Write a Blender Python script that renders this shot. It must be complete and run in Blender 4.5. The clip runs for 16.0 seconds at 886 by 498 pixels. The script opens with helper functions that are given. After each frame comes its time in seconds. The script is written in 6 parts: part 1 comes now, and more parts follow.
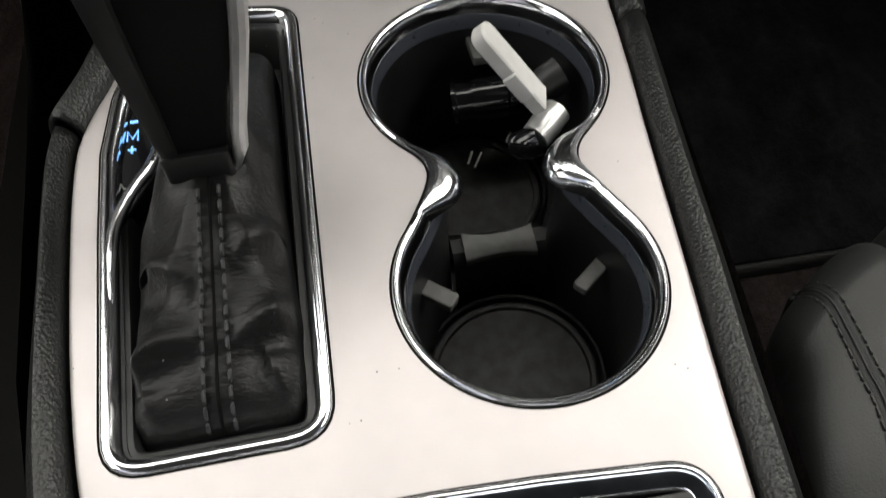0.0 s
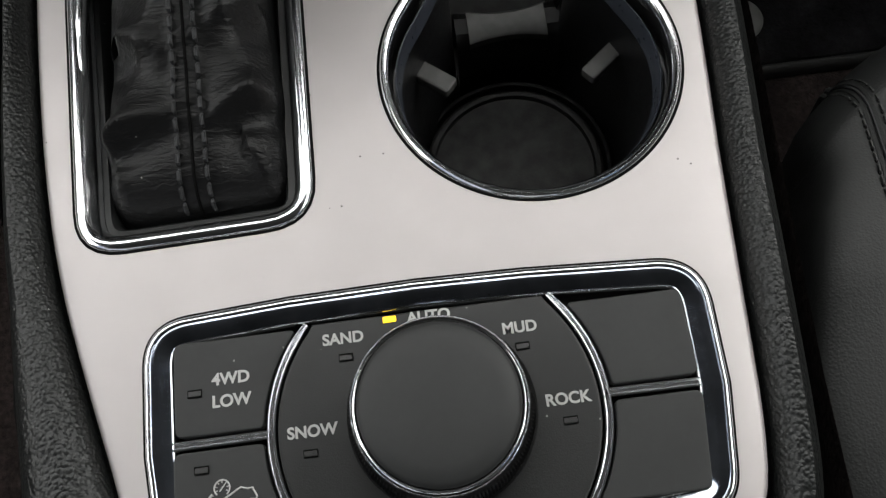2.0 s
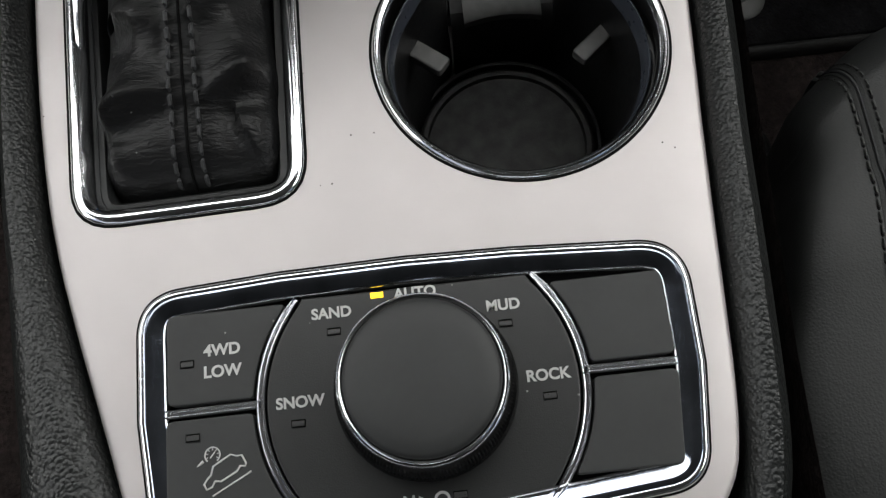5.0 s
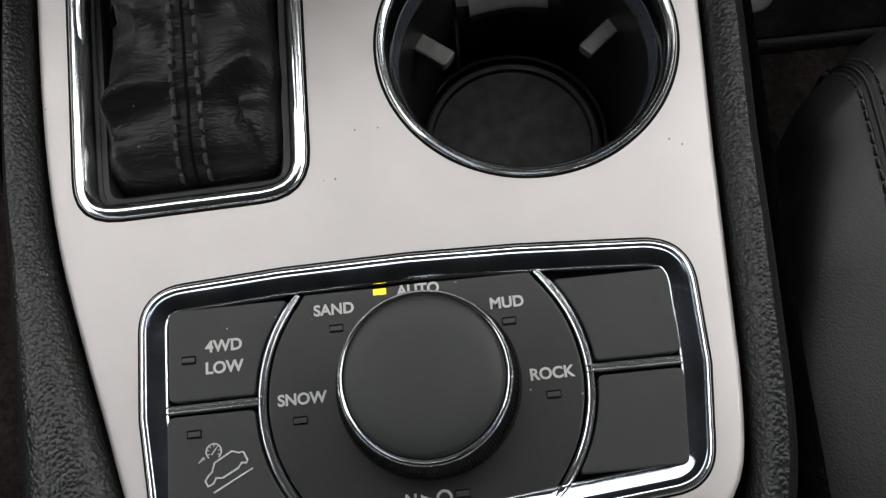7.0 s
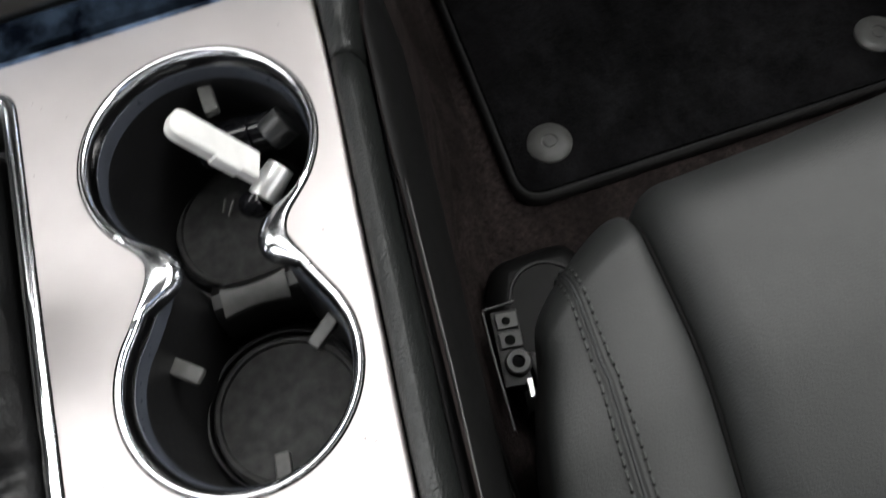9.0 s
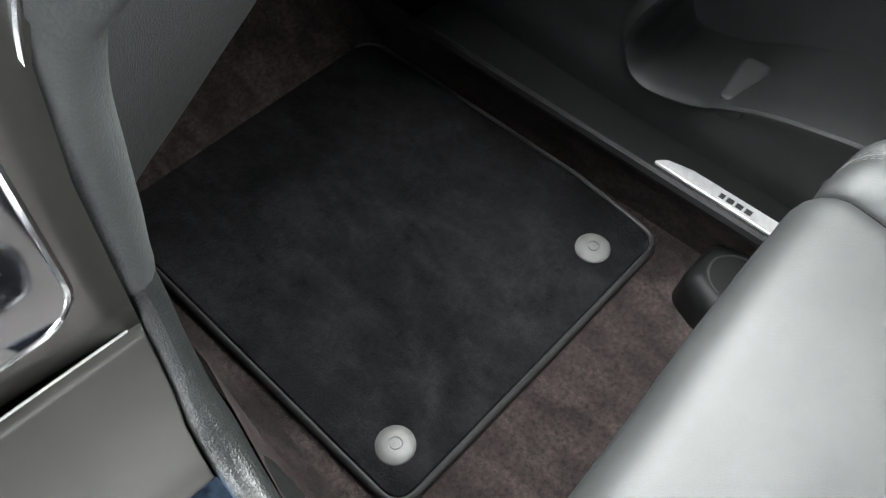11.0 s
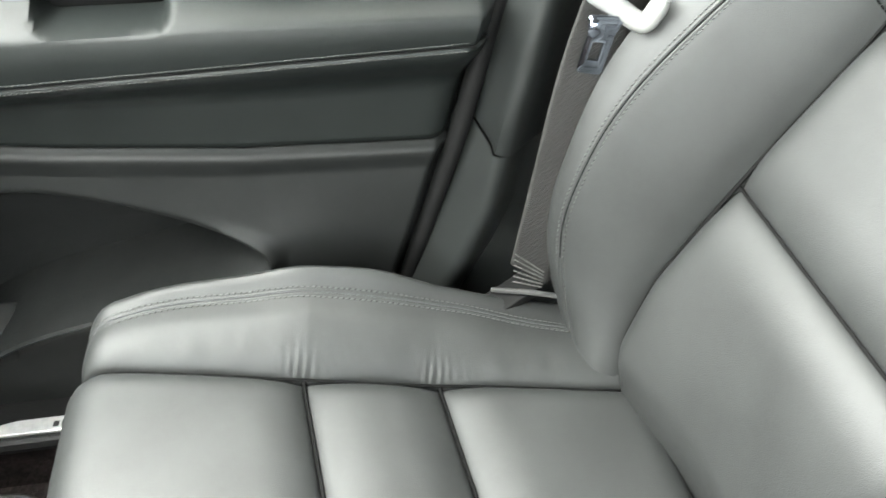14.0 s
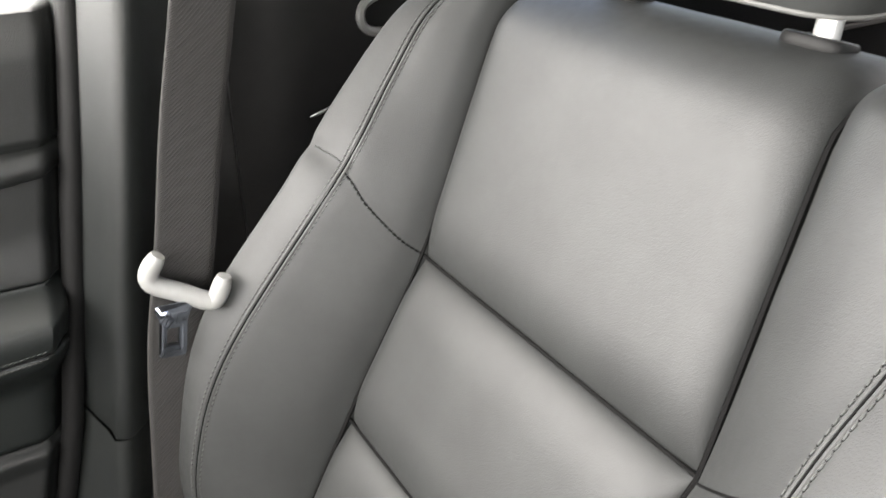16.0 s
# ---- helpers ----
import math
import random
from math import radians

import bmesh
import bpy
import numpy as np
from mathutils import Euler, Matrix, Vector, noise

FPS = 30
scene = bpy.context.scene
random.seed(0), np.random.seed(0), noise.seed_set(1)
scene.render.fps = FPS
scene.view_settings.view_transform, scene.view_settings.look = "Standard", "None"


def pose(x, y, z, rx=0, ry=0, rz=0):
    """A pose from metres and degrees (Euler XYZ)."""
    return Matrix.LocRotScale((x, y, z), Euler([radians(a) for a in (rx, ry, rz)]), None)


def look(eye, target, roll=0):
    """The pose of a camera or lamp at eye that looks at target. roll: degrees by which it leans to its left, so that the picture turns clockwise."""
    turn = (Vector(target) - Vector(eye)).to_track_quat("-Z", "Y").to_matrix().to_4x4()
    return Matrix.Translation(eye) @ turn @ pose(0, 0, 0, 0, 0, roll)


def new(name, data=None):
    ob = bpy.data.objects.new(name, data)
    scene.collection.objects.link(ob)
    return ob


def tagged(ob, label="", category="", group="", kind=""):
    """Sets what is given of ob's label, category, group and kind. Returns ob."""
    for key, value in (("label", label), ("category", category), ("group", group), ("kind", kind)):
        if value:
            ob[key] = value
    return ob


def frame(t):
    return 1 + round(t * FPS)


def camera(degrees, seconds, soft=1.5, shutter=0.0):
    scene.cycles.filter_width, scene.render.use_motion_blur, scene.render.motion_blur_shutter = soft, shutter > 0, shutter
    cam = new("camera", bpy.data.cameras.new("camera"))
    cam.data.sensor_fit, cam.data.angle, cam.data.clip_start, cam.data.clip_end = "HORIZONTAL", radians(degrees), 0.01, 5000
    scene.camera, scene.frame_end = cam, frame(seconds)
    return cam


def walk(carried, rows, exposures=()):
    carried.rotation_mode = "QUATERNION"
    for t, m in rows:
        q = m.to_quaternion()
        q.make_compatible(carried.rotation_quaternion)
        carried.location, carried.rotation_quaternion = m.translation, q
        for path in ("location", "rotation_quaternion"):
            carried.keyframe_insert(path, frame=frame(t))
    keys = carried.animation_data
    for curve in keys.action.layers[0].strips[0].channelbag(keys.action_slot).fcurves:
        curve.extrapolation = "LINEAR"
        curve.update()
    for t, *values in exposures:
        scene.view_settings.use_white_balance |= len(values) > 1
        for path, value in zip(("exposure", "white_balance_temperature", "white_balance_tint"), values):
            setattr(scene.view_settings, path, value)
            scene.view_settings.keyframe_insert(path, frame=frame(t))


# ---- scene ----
cam = camera(58.5, 16.0, soft=1.3, shutter=0.25)
PATH = [
    (0, (0.001, -0.031, 0.582), (0.148, 1.092, -1.067), -2.6),
    (0.5, (0.007, -0.035, 0.569), (0.062, 0.922, -1.186), -5.4),
    (1, (0.008, -0.033, 0.564), (0.026, 0.785, -1.261), -6.8),
    (1.5, (0.013, -0.033, 0.563), (0.019, 0.697, -1.299), -7.1),
    (2, (0.014, -0.029, 0.567), (0.011, 0.658, -1.311), -7.6),
    (2.5, (0.014, -0.03, 0.567), (0.008, 0.633, -1.32), -7.5),
    (3, (0.014, -0.03, 0.57), (0.004, 0.619, -1.322), -7.8),
    (3.5, (0.014, -0.03, 0.572), (0.0, 0.612, -1.322), -8.0),
    (4, (0.016, -0.03, 0.572), (0.002, 0.605, -1.325), -7.8),
    (6.5, (0.019, -0.029, 0.573), (-0.005, 0.582, -1.331), -8.4),
    (7, (0.019, -0.028, 0.571), (-0.013, 0.577, -1.335), -9.0),
    (7.5, (0.021, -0.029, 0.571), (-0.013, 0.573, -1.336), -9.2),
    (8, (0.05, -0.027, 0.582), (0.034, 0.598, -1.318), -8.3),
    (8.5, (0.081, -0.017, 0.602), (0.103, 0.639, -1.287), -10.1),
    (9, (0.113, 0.004, 0.633), (0.232, 0.8, -1.197), -10.7),
    (9.5, (0.132, 0.029, 0.674), (0.47, 0.969, -1.059), -5.8),
    (9.7, (0.136, 0.039, 0.685), (0.558, 1.034, -0.998), -4.9),
    (11.8, (0.056, 0.135, 0.804), (1.144, 0.657, -0.792), 1.9),
    (12, (0.05, 0.126, 0.81), (1.2, 0.57, -0.764), 2.1),
    (12.5, (0.066, 0.033, 0.785), (1.405, 0.281, -0.679), 3.2),
    (13, (0.083, 0.005, 0.789), (1.51, -0.009, -0.612), 3.4),
    (13.5, (0.091, -0.02, 0.799), (1.558, -0.183, -0.55), 2.3),
    (14, (0.099, -0.061, 0.812), (1.592, -0.337, -0.49), 1.3),
    (14.5, (0.107, -0.1, 0.833), (1.596, -0.551, -0.425), 0.8),
    (15, (0.105, -0.129, 0.851), (1.586, -0.746, -0.342), 0.3),
    (15.5, (0.097, -0.185, 0.873), (1.588, -0.932, -0.231), -0.8),
    (16, (0.085, -0.188, 0.9), (1.563, -1.112, -0.081), -0.4),
]
walk(cam, [(t, look(eye, target, roll)) for t, eye, target, roll in PATH],
     exposures=[(0.0, 0.45, 6850, 8), (0.8, -0.15, 6600, 8), (7.6, -0.15, 6500, 8), (8.5, 0.32, 6500, 9), (9.0, 1.0, 6500, 9), (9.7, 2.05, 6450, 8), (11.8, 3.68, 6250, 5),
                (12.6, 3.55, 6350, 9), (13.5, 3.60, 6450, 5), (14.5, 3.48, 6600, 3), (15.0, 3.28, 6600, 5), (16.0, 2.76, 6850, 12)])

# ---- world and light ----
world = bpy.data.worlds.new("overcast_sky")
scene.world = world
world.use_nodes = True
wn = world.node_tree.nodes
sky = wn.new("ShaderNodeTexSky")
sky.sky_type, sky.sun_disc = "NISHITA", False
sky.sun_elevation, sky.sun_rotation = radians(50), radians(200)
sky.air_density, sky.dust_density = 1.0, 3.0
world.node_tree.links.new(sky.outputs[0], wn["Background"].inputs[0])
wn["Background"].inputs[1].default_value = 0.12

sun_data = bpy.data.lights.new("sun", "SUN")
sun_data.energy, sun_data.angle, sun_data.color = 0.8, radians(20), (1.0, 0.97, 0.93)
sun = new("sun", sun_data)
sun.matrix_world = look((-1, -2, 4), (0.3, 0.2, 0))


def area_light(name, eye, target, w, h, watts, tint=(1.0, 0.985, 0.95)):
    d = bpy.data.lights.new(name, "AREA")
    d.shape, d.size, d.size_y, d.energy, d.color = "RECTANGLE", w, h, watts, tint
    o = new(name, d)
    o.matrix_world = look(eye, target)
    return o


area_light("windscreen_daylight", (0.0, 0.62, 1.04), (0.0, 0.20, 0.14), 1.55, 0.72, 16.0)
# Added fill lamp, set before the closed driver-side wall to brighten the passenger door.
area_light("driver_side_fill", (-0.83, 0.26, 0.70), (0.6, 0.36, 0.26), 0.90, 0.60, 6.0)
area_light("passenger_window_daylight", (0.84, 0.28, 0.98), (0.0, 0.28, 0.36), 1.40, 0.38, 9.0)
area_light("rear_window_daylight", (0.0, -2.1, 1.05), (0.1, -0.4, 0.6), 1.10, 0.36, 1.4)

# ---- materials ----


def material(name, base, rough=0.5, metal=0.0, vary=0.12, scale=40.0, bump=0.0, bump_scale=900.0, kind="noise",
             rough_vary=0.08, spec=0.5, sheen=0.0, coat=0.0, tint=None, bump2=0.0, depth=0.0006, grain=0.5, dust=False, nap=0.0):
    m = bpy.data.materials.new(name)
    m.use_nodes = True
    nt = m.node_tree
    n, l = nt.nodes, nt.links
    b = n["Principled BSDF"]
    b.inputs["Roughness"].default_value, b.inputs["Metallic"].default_value = rough, metal
    b.inputs["Specular IOR Level"].default_value = spec
    b.inputs["Sheen Weight"].default_value = sheen
    b.inputs["Coat Weight"].default_value = coat
    co = n.new("ShaderNodeTexCoord")
    big = n.new("ShaderNodeTexNoise")
    big.inputs["Scale"].default_value, big.inputs["Detail"].default_value = scale, 6.0
    big.inputs["Roughness"].default_value = grain
    l.new(co.outputs["Object"], big.inputs["Vector"])
    ramp = n.new("ShaderNodeValToRGB")
    c2 = tint or base
    lo = [max(0.0, c * (1 - vary)) for c in base]
    hi = [min(1.0, c * (1 + vary)) for c in c2]
    ramp.color_ramp.elements[0].position, ramp.color_ramp.elements[1].position = 0.35, 0.68
    ramp.color_ramp.elements[0].color, ramp.color_ramp.elements[1].color = (*lo, 1), (*hi, 1)
    l.new(big.outputs["Fac"], ramp.inputs[0])
    l.new(ramp.outputs[0], b.inputs["Base Color"])
    if dust:
        # a few tiny pale specks
        sp = n.new("ShaderNodeTexVoronoi")
        sp.inputs["Scale"].default_value = 300.0
        l.new(co.outputs["Object"], sp.inputs["Vector"])
        small, few, both = (n.new("ShaderNodeMath") for _ in range(3))
        small.operation, few.operation, both.operation = "LESS_THAN", "GREATER_THAN", "MULTIPLY"
        small.inputs[1].default_value, few.inputs[1].default_value = 0.085, 0.945
        hue = n.new("ShaderNodeSeparateColor")
        l.new(sp.outputs["Color"], hue.inputs[0])
        l.new(sp.outputs["Distance"], small.inputs[0])
        l.new(hue.outputs[0], few.inputs[0])
        l.new(small.outputs[0], both.inputs[0])
        l.new(few.outputs[0], both.inputs[1])
        speck = n.new("ShaderNodeMix")
        speck.data_type = "RGBA"
        speck.inputs[7].default_value = (0.10, 0.09, 0.085, 1) if dust == "dark" else (0.22, 0.22, 0.21, 1)
        l.new(both.outputs[0], speck.inputs[0])
        l.new(ramp.outputs[0], speck.inputs[6])
        l.new(speck.outputs[2], b.inputs["Base Color"])
    if nap:
        # pile brushed one way and the other in uneven patches
        mp = n.new("ShaderNodeMapping")
        mp.inputs["Rotation"].default_value, mp.inputs["Scale"].default_value = (0, 0, 0.6), (1.0, 0.45, 1.0)
        l.new(co.outputs["Object"], mp.inputs["Vector"])
        pn = n.new("ShaderNodeTexNoise")
        pn.inputs["Scale"].default_value, pn.inputs["Detail"].default_value, pn.inputs["Distortion"].default_value = 26.0, 5.0, 0.8
        l.new(mp.outputs[0], pn.inputs["Vector"])
        pr = n.new("ShaderNodeMapRange")
        pr.inputs["From Min"].default_value, pr.inputs["From Max"].default_value = 0.36, 0.66
        pr.inputs["To Min"].default_value, pr.inputs["To Max"].default_value = 1.0 - nap, 1.0 + nap * 0.5
        l.new(pn.outputs["Fac"], pr.inputs["Value"])
        pm = n.new("ShaderNodeVectorMath")
        pm.operation = "SCALE"
        l.new(ramp.outputs[0], pm.inputs[0])
        l.new(pr.outputs[0], pm.inputs["Scale"])
        l.new(pm.outputs[0], b.inputs["Base Color"])
    rr = n.new("ShaderNodeMapRange")
    rr.inputs["To Min"].default_value, rr.inputs["To Max"].default_value = max(0.01, rough - rough_vary), min(1.0, rough + rough_vary)
    sm = n.new("ShaderNodeTexNoise")
    sm.inputs["Scale"].default_value, sm.inputs["Detail"].default_value = scale * 7.3, 4.0
    l.new(co.outputs["Object"], sm.inputs["Vector"])
    l.new(sm.outputs["Fac"], rr.inputs["Value"])
    l.new(rr.outputs[0], b.inputs["Roughness"])
    if bump:
        if kind == "pebble":
            tx = n.new("ShaderNodeTexVoronoi")
            tx.feature = "F1"
            tx.inputs["Scale"].default_value = bump_scale
            fac = tx.outputs["Distance"]
            l.new(co.outputs["Object"], tx.inputs["Vector"])
        elif kind == "cells":
            # rounded pebbles with thin valleys between them
            tx = n.new("ShaderNodeTexVoronoi")
            tx.feature = "SMOOTH_F1"
            tx.inputs["Scale"].default_value = bump_scale
            tx.inputs["Smoothness"].default_value = 0.25
            bend = n.new("ShaderNodeTexNoise")
            bend.inputs["Scale"].default_value = bump_scale * 0.5
            mix = n.new("ShaderNodeVectorMath")
            mix.operation = "MULTIPLY_ADD"
            mix.inputs[1].default_value = (0.0012, 0.0012, 0.0012)
            l.new(co.outputs["Object"], bend.inputs["Vector"])
            l.new(bend.outputs["Color"], mix.inputs[0])
            l.new(co.outputs["Object"], mix.inputs[2])
            l.new(mix.outputs[0], tx.inputs["Vector"])
            top = n.new("ShaderNodeMapRange")
            top.inputs["From Max"].default_value, top.inputs["To Min"].default_value, top.inputs["To Max"].default_value = 0.75, 1.0, 0.0
            l.new(tx.outputs["Distance"], top.inputs["Value"])
            fac = top.outputs[0]
        elif kind == "wrinkle":
            # long fine creases that run across the leather
            mp = n.new("ShaderNodeMapping")
            mp.inputs["Scale"].default_value = (0.5, 1.5, 0.9)
            l.new(co.outputs["Object"], mp.inputs["Vector"])
            tx = n.new("ShaderNodeTexNoise")
            tx.inputs["Scale"].default_value, tx.inputs["Detail"].default_value = bump_scale, 3.0
            tx.inputs["Distortion"].default_value = 0.6
            fac = tx.outputs["Fac"]
            l.new(mp.outputs[0], tx.inputs["Vector"])
        else:
            tx = n.new("ShaderNodeTexNoise")
            tx.inputs["Scale"].default_value, tx.inputs["Detail"].default_value = bump_scale, 5.0
            fac = tx.outputs["Fac"]
            l.new(co.outputs["Object"], tx.inputs["Vector"])
        bp = n.new("ShaderNodeBump")
        bp.inputs["Strength"].default_value, bp.inputs["Distance"].default_value = bump, depth
        l.new(fac, bp.inputs["Height"])
        last = bp
        if bump2:
            b2 = n.new("ShaderNodeBump")
            b2.inputs["Strength"].default_value, b2.inputs["Distance"].default_value = bump2, 0.004
            l.new(big.outputs["Fac"], b2.inputs["Height"])
            l.new(bp.outputs[0], b2.inputs["Normal"])
            last = b2
        l.new(last.outputs[0], b.inputs["Normal"])
    return m


def glow(name, color, strength):
    m = bpy.data.materials.new(name)
    m.use_nodes = True
    b = m.node_tree.nodes["Principled BSDF"]
    b.inputs["Base Color"].default_value = (*color, 1)
    b.inputs["Emission Color"].default_value = (*color, 1)
    b.inputs["Emission Strength"].default_value = strength
    return m


# Console silver darkened: shade by the stack is put into the colour.
M_LID = material("shaded_silver_paint", (0.080, 0.077, 0.071), 0.34, 0.85, 0.06, 25, 0.08, 5200, "noise", 0.05)
M_SILVER = material("satin_silver_paint", (0.518, 0.486, 0.481), 0.44, 0.42, 0.05, 25, 0.16, 4200, "noise", 0.05, dust="dark")
M_CHROME = material("chrome", (0.84, 0.85, 0.87), 0.15, 1.0, 0.03, 60, 0.0, rough_vary=0.05)
# Chrome with dim bluish reflections put into its colour, plus real dust specks.
M_DARKCHROME = material("chrome_dark_reflection", (0.44, 0.48, 0.56), 0.09, 1.0, 0.30, 70, 0.0, rough_vary=0.08, dust=True)
# Blue mottling paints the sky's reflection into the chrome.
M_STRIP = material("chrome_sky_reflection", (0.05, 0.075, 0.14), 0.10, 1.0, 0.5, 90, rough_vary=0.05, tint=(0.20, 0.30, 0.46))
M_STEEL = material("brushed_steel", (0.70, 0.70, 0.69), 0.34, 0.75, 0.08, 120, 0.1, 900)
M_DARKSATIN = material("dark_satin_metal", (0.16, 0.165, 0.155), 0.35, 0.7, 0.08, 120, 0.1, 900)
M_GRIP = material("black_grip_trim_and_shade", (0.006, 0.006, 0.006), 0.50, 0, 0.12, 60, 0.10, 1500, "pebble", spec=0.15)
M_RUBBERY = material("soft_black_button", (0.0215, 0.0225, 0.0225), 0.55, 0, 0.12, 60, 0.05, 3500, dust=True)
M_DIAL = material("dial_black_plastic", (0.0125, 0.0132, 0.0132), 0.43, 0, 0.12, 70, 0.12, 2600, dust=True)
M_GLOSS = material("gloss_black", (0.006, 0.006, 0.007), 0.06, 0, 0.1, 40, rough_vary=0.03)
M_CUP = material("black_rubber_liner", (0.006, 0.006, 0.0065), 0.42, 0, 0.25, 60, 0.10, 1800)
M_CUPFLOOR = material("dusty_black_rubber", (0.012, 0.012, 0.012), 0.60, 0, 0.4, 160, 0.15, 1500, tint=(0.023, 0.023, 0.022))
M_LIP = material("grey_rubber_lip", (0.040, 0.045, 0.056), 0.30, 0, 0.1, 50)
M_TAB = material("grey_rubber_tab", (0.066, 0.066, 0.063), 0.45, 0, 0.2, 200)
M_RAIL = material("grained_black_vinyl", (0.0072, 0.0082, 0.0078), 0.40, 0, 0.15, 35, 0.42, 800, "cells", 0.06, spec=0.46, depth=0.0007, dust=True)
# Same vinyl as the rail, lightened: light on the pad is in the colour.
M_PAD = material("grained_black_vinyl_lit", (0.026, 0.028, 0.027), 0.48, 0, 0.15, 35, 0.35, 700, "cells", 0.08, depth=0.0005)
M_BOOT = material("soft_black_leather", (0.0042, 0.0043, 0.0045), 0.45, 0, 0.1, 45, 0.60, 560, "wrinkle", 0.05, spec=0.33, dust=True, depth=0.0008, bump2=0.14)
M_LEATHER = material("black_seat_leather", (0.0170, 0.0181, 0.0178), 0.57, 0, 0.14, 18, 0.24, 1000, "cells", 0.06, spec=0.46, bump2=0.09, depth=0.0004)
M_STITCH = material("dark_grey_thread", (0.030, 0.031, 0.033), 0.7, 0, 0.25, 300)
# Near-black for thread and holes, and for shade painted into creases and recesses.
M_SEAM = material("black_thread_and_crease_shade", (0.003, 0.003, 0.003), 0.8, 0, 0.2, 200, spec=0.1)
M_THREAD = material("grey_seat_thread", (0.046, 0.048, 0.046), 0.7, 0, 0.25, 300)
M_DOORTHREAD = material("mid_grey_thread", (0.036, 0.037, 0.035), 0.7, 0, 0.25, 300)
M_THREADPALE = material("pale_grey_thread", (0.075, 0.075, 0.072), 0.7, 0, 0.25, 300)
M_DOORLEATHER = material("black_door_leather", (0.0082, 0.0097, 0.0093), 0.45, 0, 0.10, 20, 0.3, 1100, "cells", 0.06, spec=0.25, depth=0.0004)
M_DOORPLASTIC = material("black_door_plastic", (0.0084, 0.0091, 0.0089), 0.54, 0, 0.15, 30, 0.35, 1100, "cells", 0.08, spec=0.25, depth=0.0004)
M_PILLAR = material("charcoal_pillar_plastic", (0.0120, 0.0132, 0.0128), 0.34, 0, 0.10, 25, 0.3, 1100, "cells", 0.06, spec=0.5, depth=0.0004)
M_CARPET = material("dark_brown_carpet", (0.0195, 0.0155, 0.0152), 0.95, 0, 0.45, 190, 1.0, 420, "noise", 0.04, 0.10, depth=0.0020, grain=0.78, tint=(0.031, 0.0242, 0.0232), nap=0.5)
M_MAT = material("black_floor_mat_pile", (0.0036, 0.0036, 0.0041), 0.95, 0, 0.35, 22, 1.0, 420, "noise", 0.04, 0.10, depth=0.0022, grain=0.85, tint=(0.0115, 0.0113, 0.0124), nap=0.45)
M_BIND = material("black_mat_binding", (0.019, 0.019, 0.019), 0.55, 0, 0.2, 200, 0.5, 900)
M_DISC = material("grey_plastic_disc", (0.072, 0.072, 0.070), 0.5, 0, 0.12, 90, 0.1, 900)
M_BLACK = material("matte_black_plastic", (0.012, 0.012, 0.012), 0.6, 0, 0.2, 40, 0.2, 900)
M_WHITE = material("white_plastic", (0.62, 0.615, 0.60), 0.45, 0, 0.06, 120, 0.05, 900)
M_GRIPWHITE = material("light_grey_latch_plastic", (0.175, 0.175, 0.170), 0.45, 0, 0.06, 120, 0.05, 900)
M_PRINT = material("light_grey_print", (0.50, 0.50, 0.49), 0.6, 0, 0.08, 300)
M_DIM = material("unlit_lamp_lens", (0.05, 0.05, 0.05), 0.3, 0, 0.1, 300)
M_WEB = material("grey_belt_webbing", (0.0074, 0.0065, 0.0061), 0.75, 0, 0.15, 200, 0.3, 1200)
M_HEAD = material("charcoal_headliner", (0.06, 0.06, 0.06), 0.95, 0, 0.05, 60, 0.3, 900)
M_ASPHALT = material("asphalt", (0.05, 0.05, 0.05), 0.9, 0, 0.3, 3, 0.5, 60)
M_DASH = material("black_dashboard_plastic", (0.008, 0.0085, 0.0085), 0.55, 0, 0.15, 30, 0.4, 900, "pebble")
M_AMBER = glow("amber_lamp", (1.0, 0.62, 0.02), 2.2)
M_BLUEWHITE = glow("pale_blue_display", (0.20, 0.50, 1.0), 0.9)

# ---- building helpers ----


def part(name, data, mat, parent=None, label="", smooth=True, solid=0.0, bevel=0.0):
    """data: (verts, faces) in world metres, linked as one mesh under parent."""
    verts, faces = data
    base = Vector((0, 0, 0))
    p = parent
    while p is not None:
        base += p.location
        p = p.parent
    me = bpy.data.meshes.new(name)
    me.from_pydata([tuple(Vector(v) - base) for v in verts], [], [tuple(f) for f in faces])
    bm = bmesh.new()
    bm.from_mesh(me)
    bmesh.ops.remove_doubles(bm, verts=bm.verts, dist=1e-6)
    bmesh.ops.recalc_face_normals(bm, faces=bm.faces)
    bm.to_mesh(me)
    bm.free()
    me.materials.append(mat)
    if smooth:
        me.shade_smooth()
        me.set_sharp_from_angle(angle=radians(38))
    ob = new(name, me)
    if parent is not None:
        ob.parent = parent
    if solid:
        md = ob.modifiers.new("thickness", "SOLIDIFY")
        md.thickness, md.offset = abs(solid), 1.0 if solid > 0 else -1.0
    if bevel:
        md = ob.modifiers.new("bevel", "BEVEL")
        md.width, md.segments, md.limit_method, md.angle_limit = bevel, 2, "ANGLE", radians(40)
    if label:
        tagged(ob, label)
    return ob


def thing(name, base, label, category, group="", kind=""):
    e = new(name)
    e.location = base
    e.empty_display_size = 0.02
    return tagged(e, label, category, group, kind)


def join(*datas):
    V, F = [], []
    for v, f in datas:
        k = len(V)
        V += list(v)
        F += [tuple(i + k for i in q) for q in f]
    return V, F


def moved(data, m):
    return [m @ Vector(v) for v in data[0]], data[1]


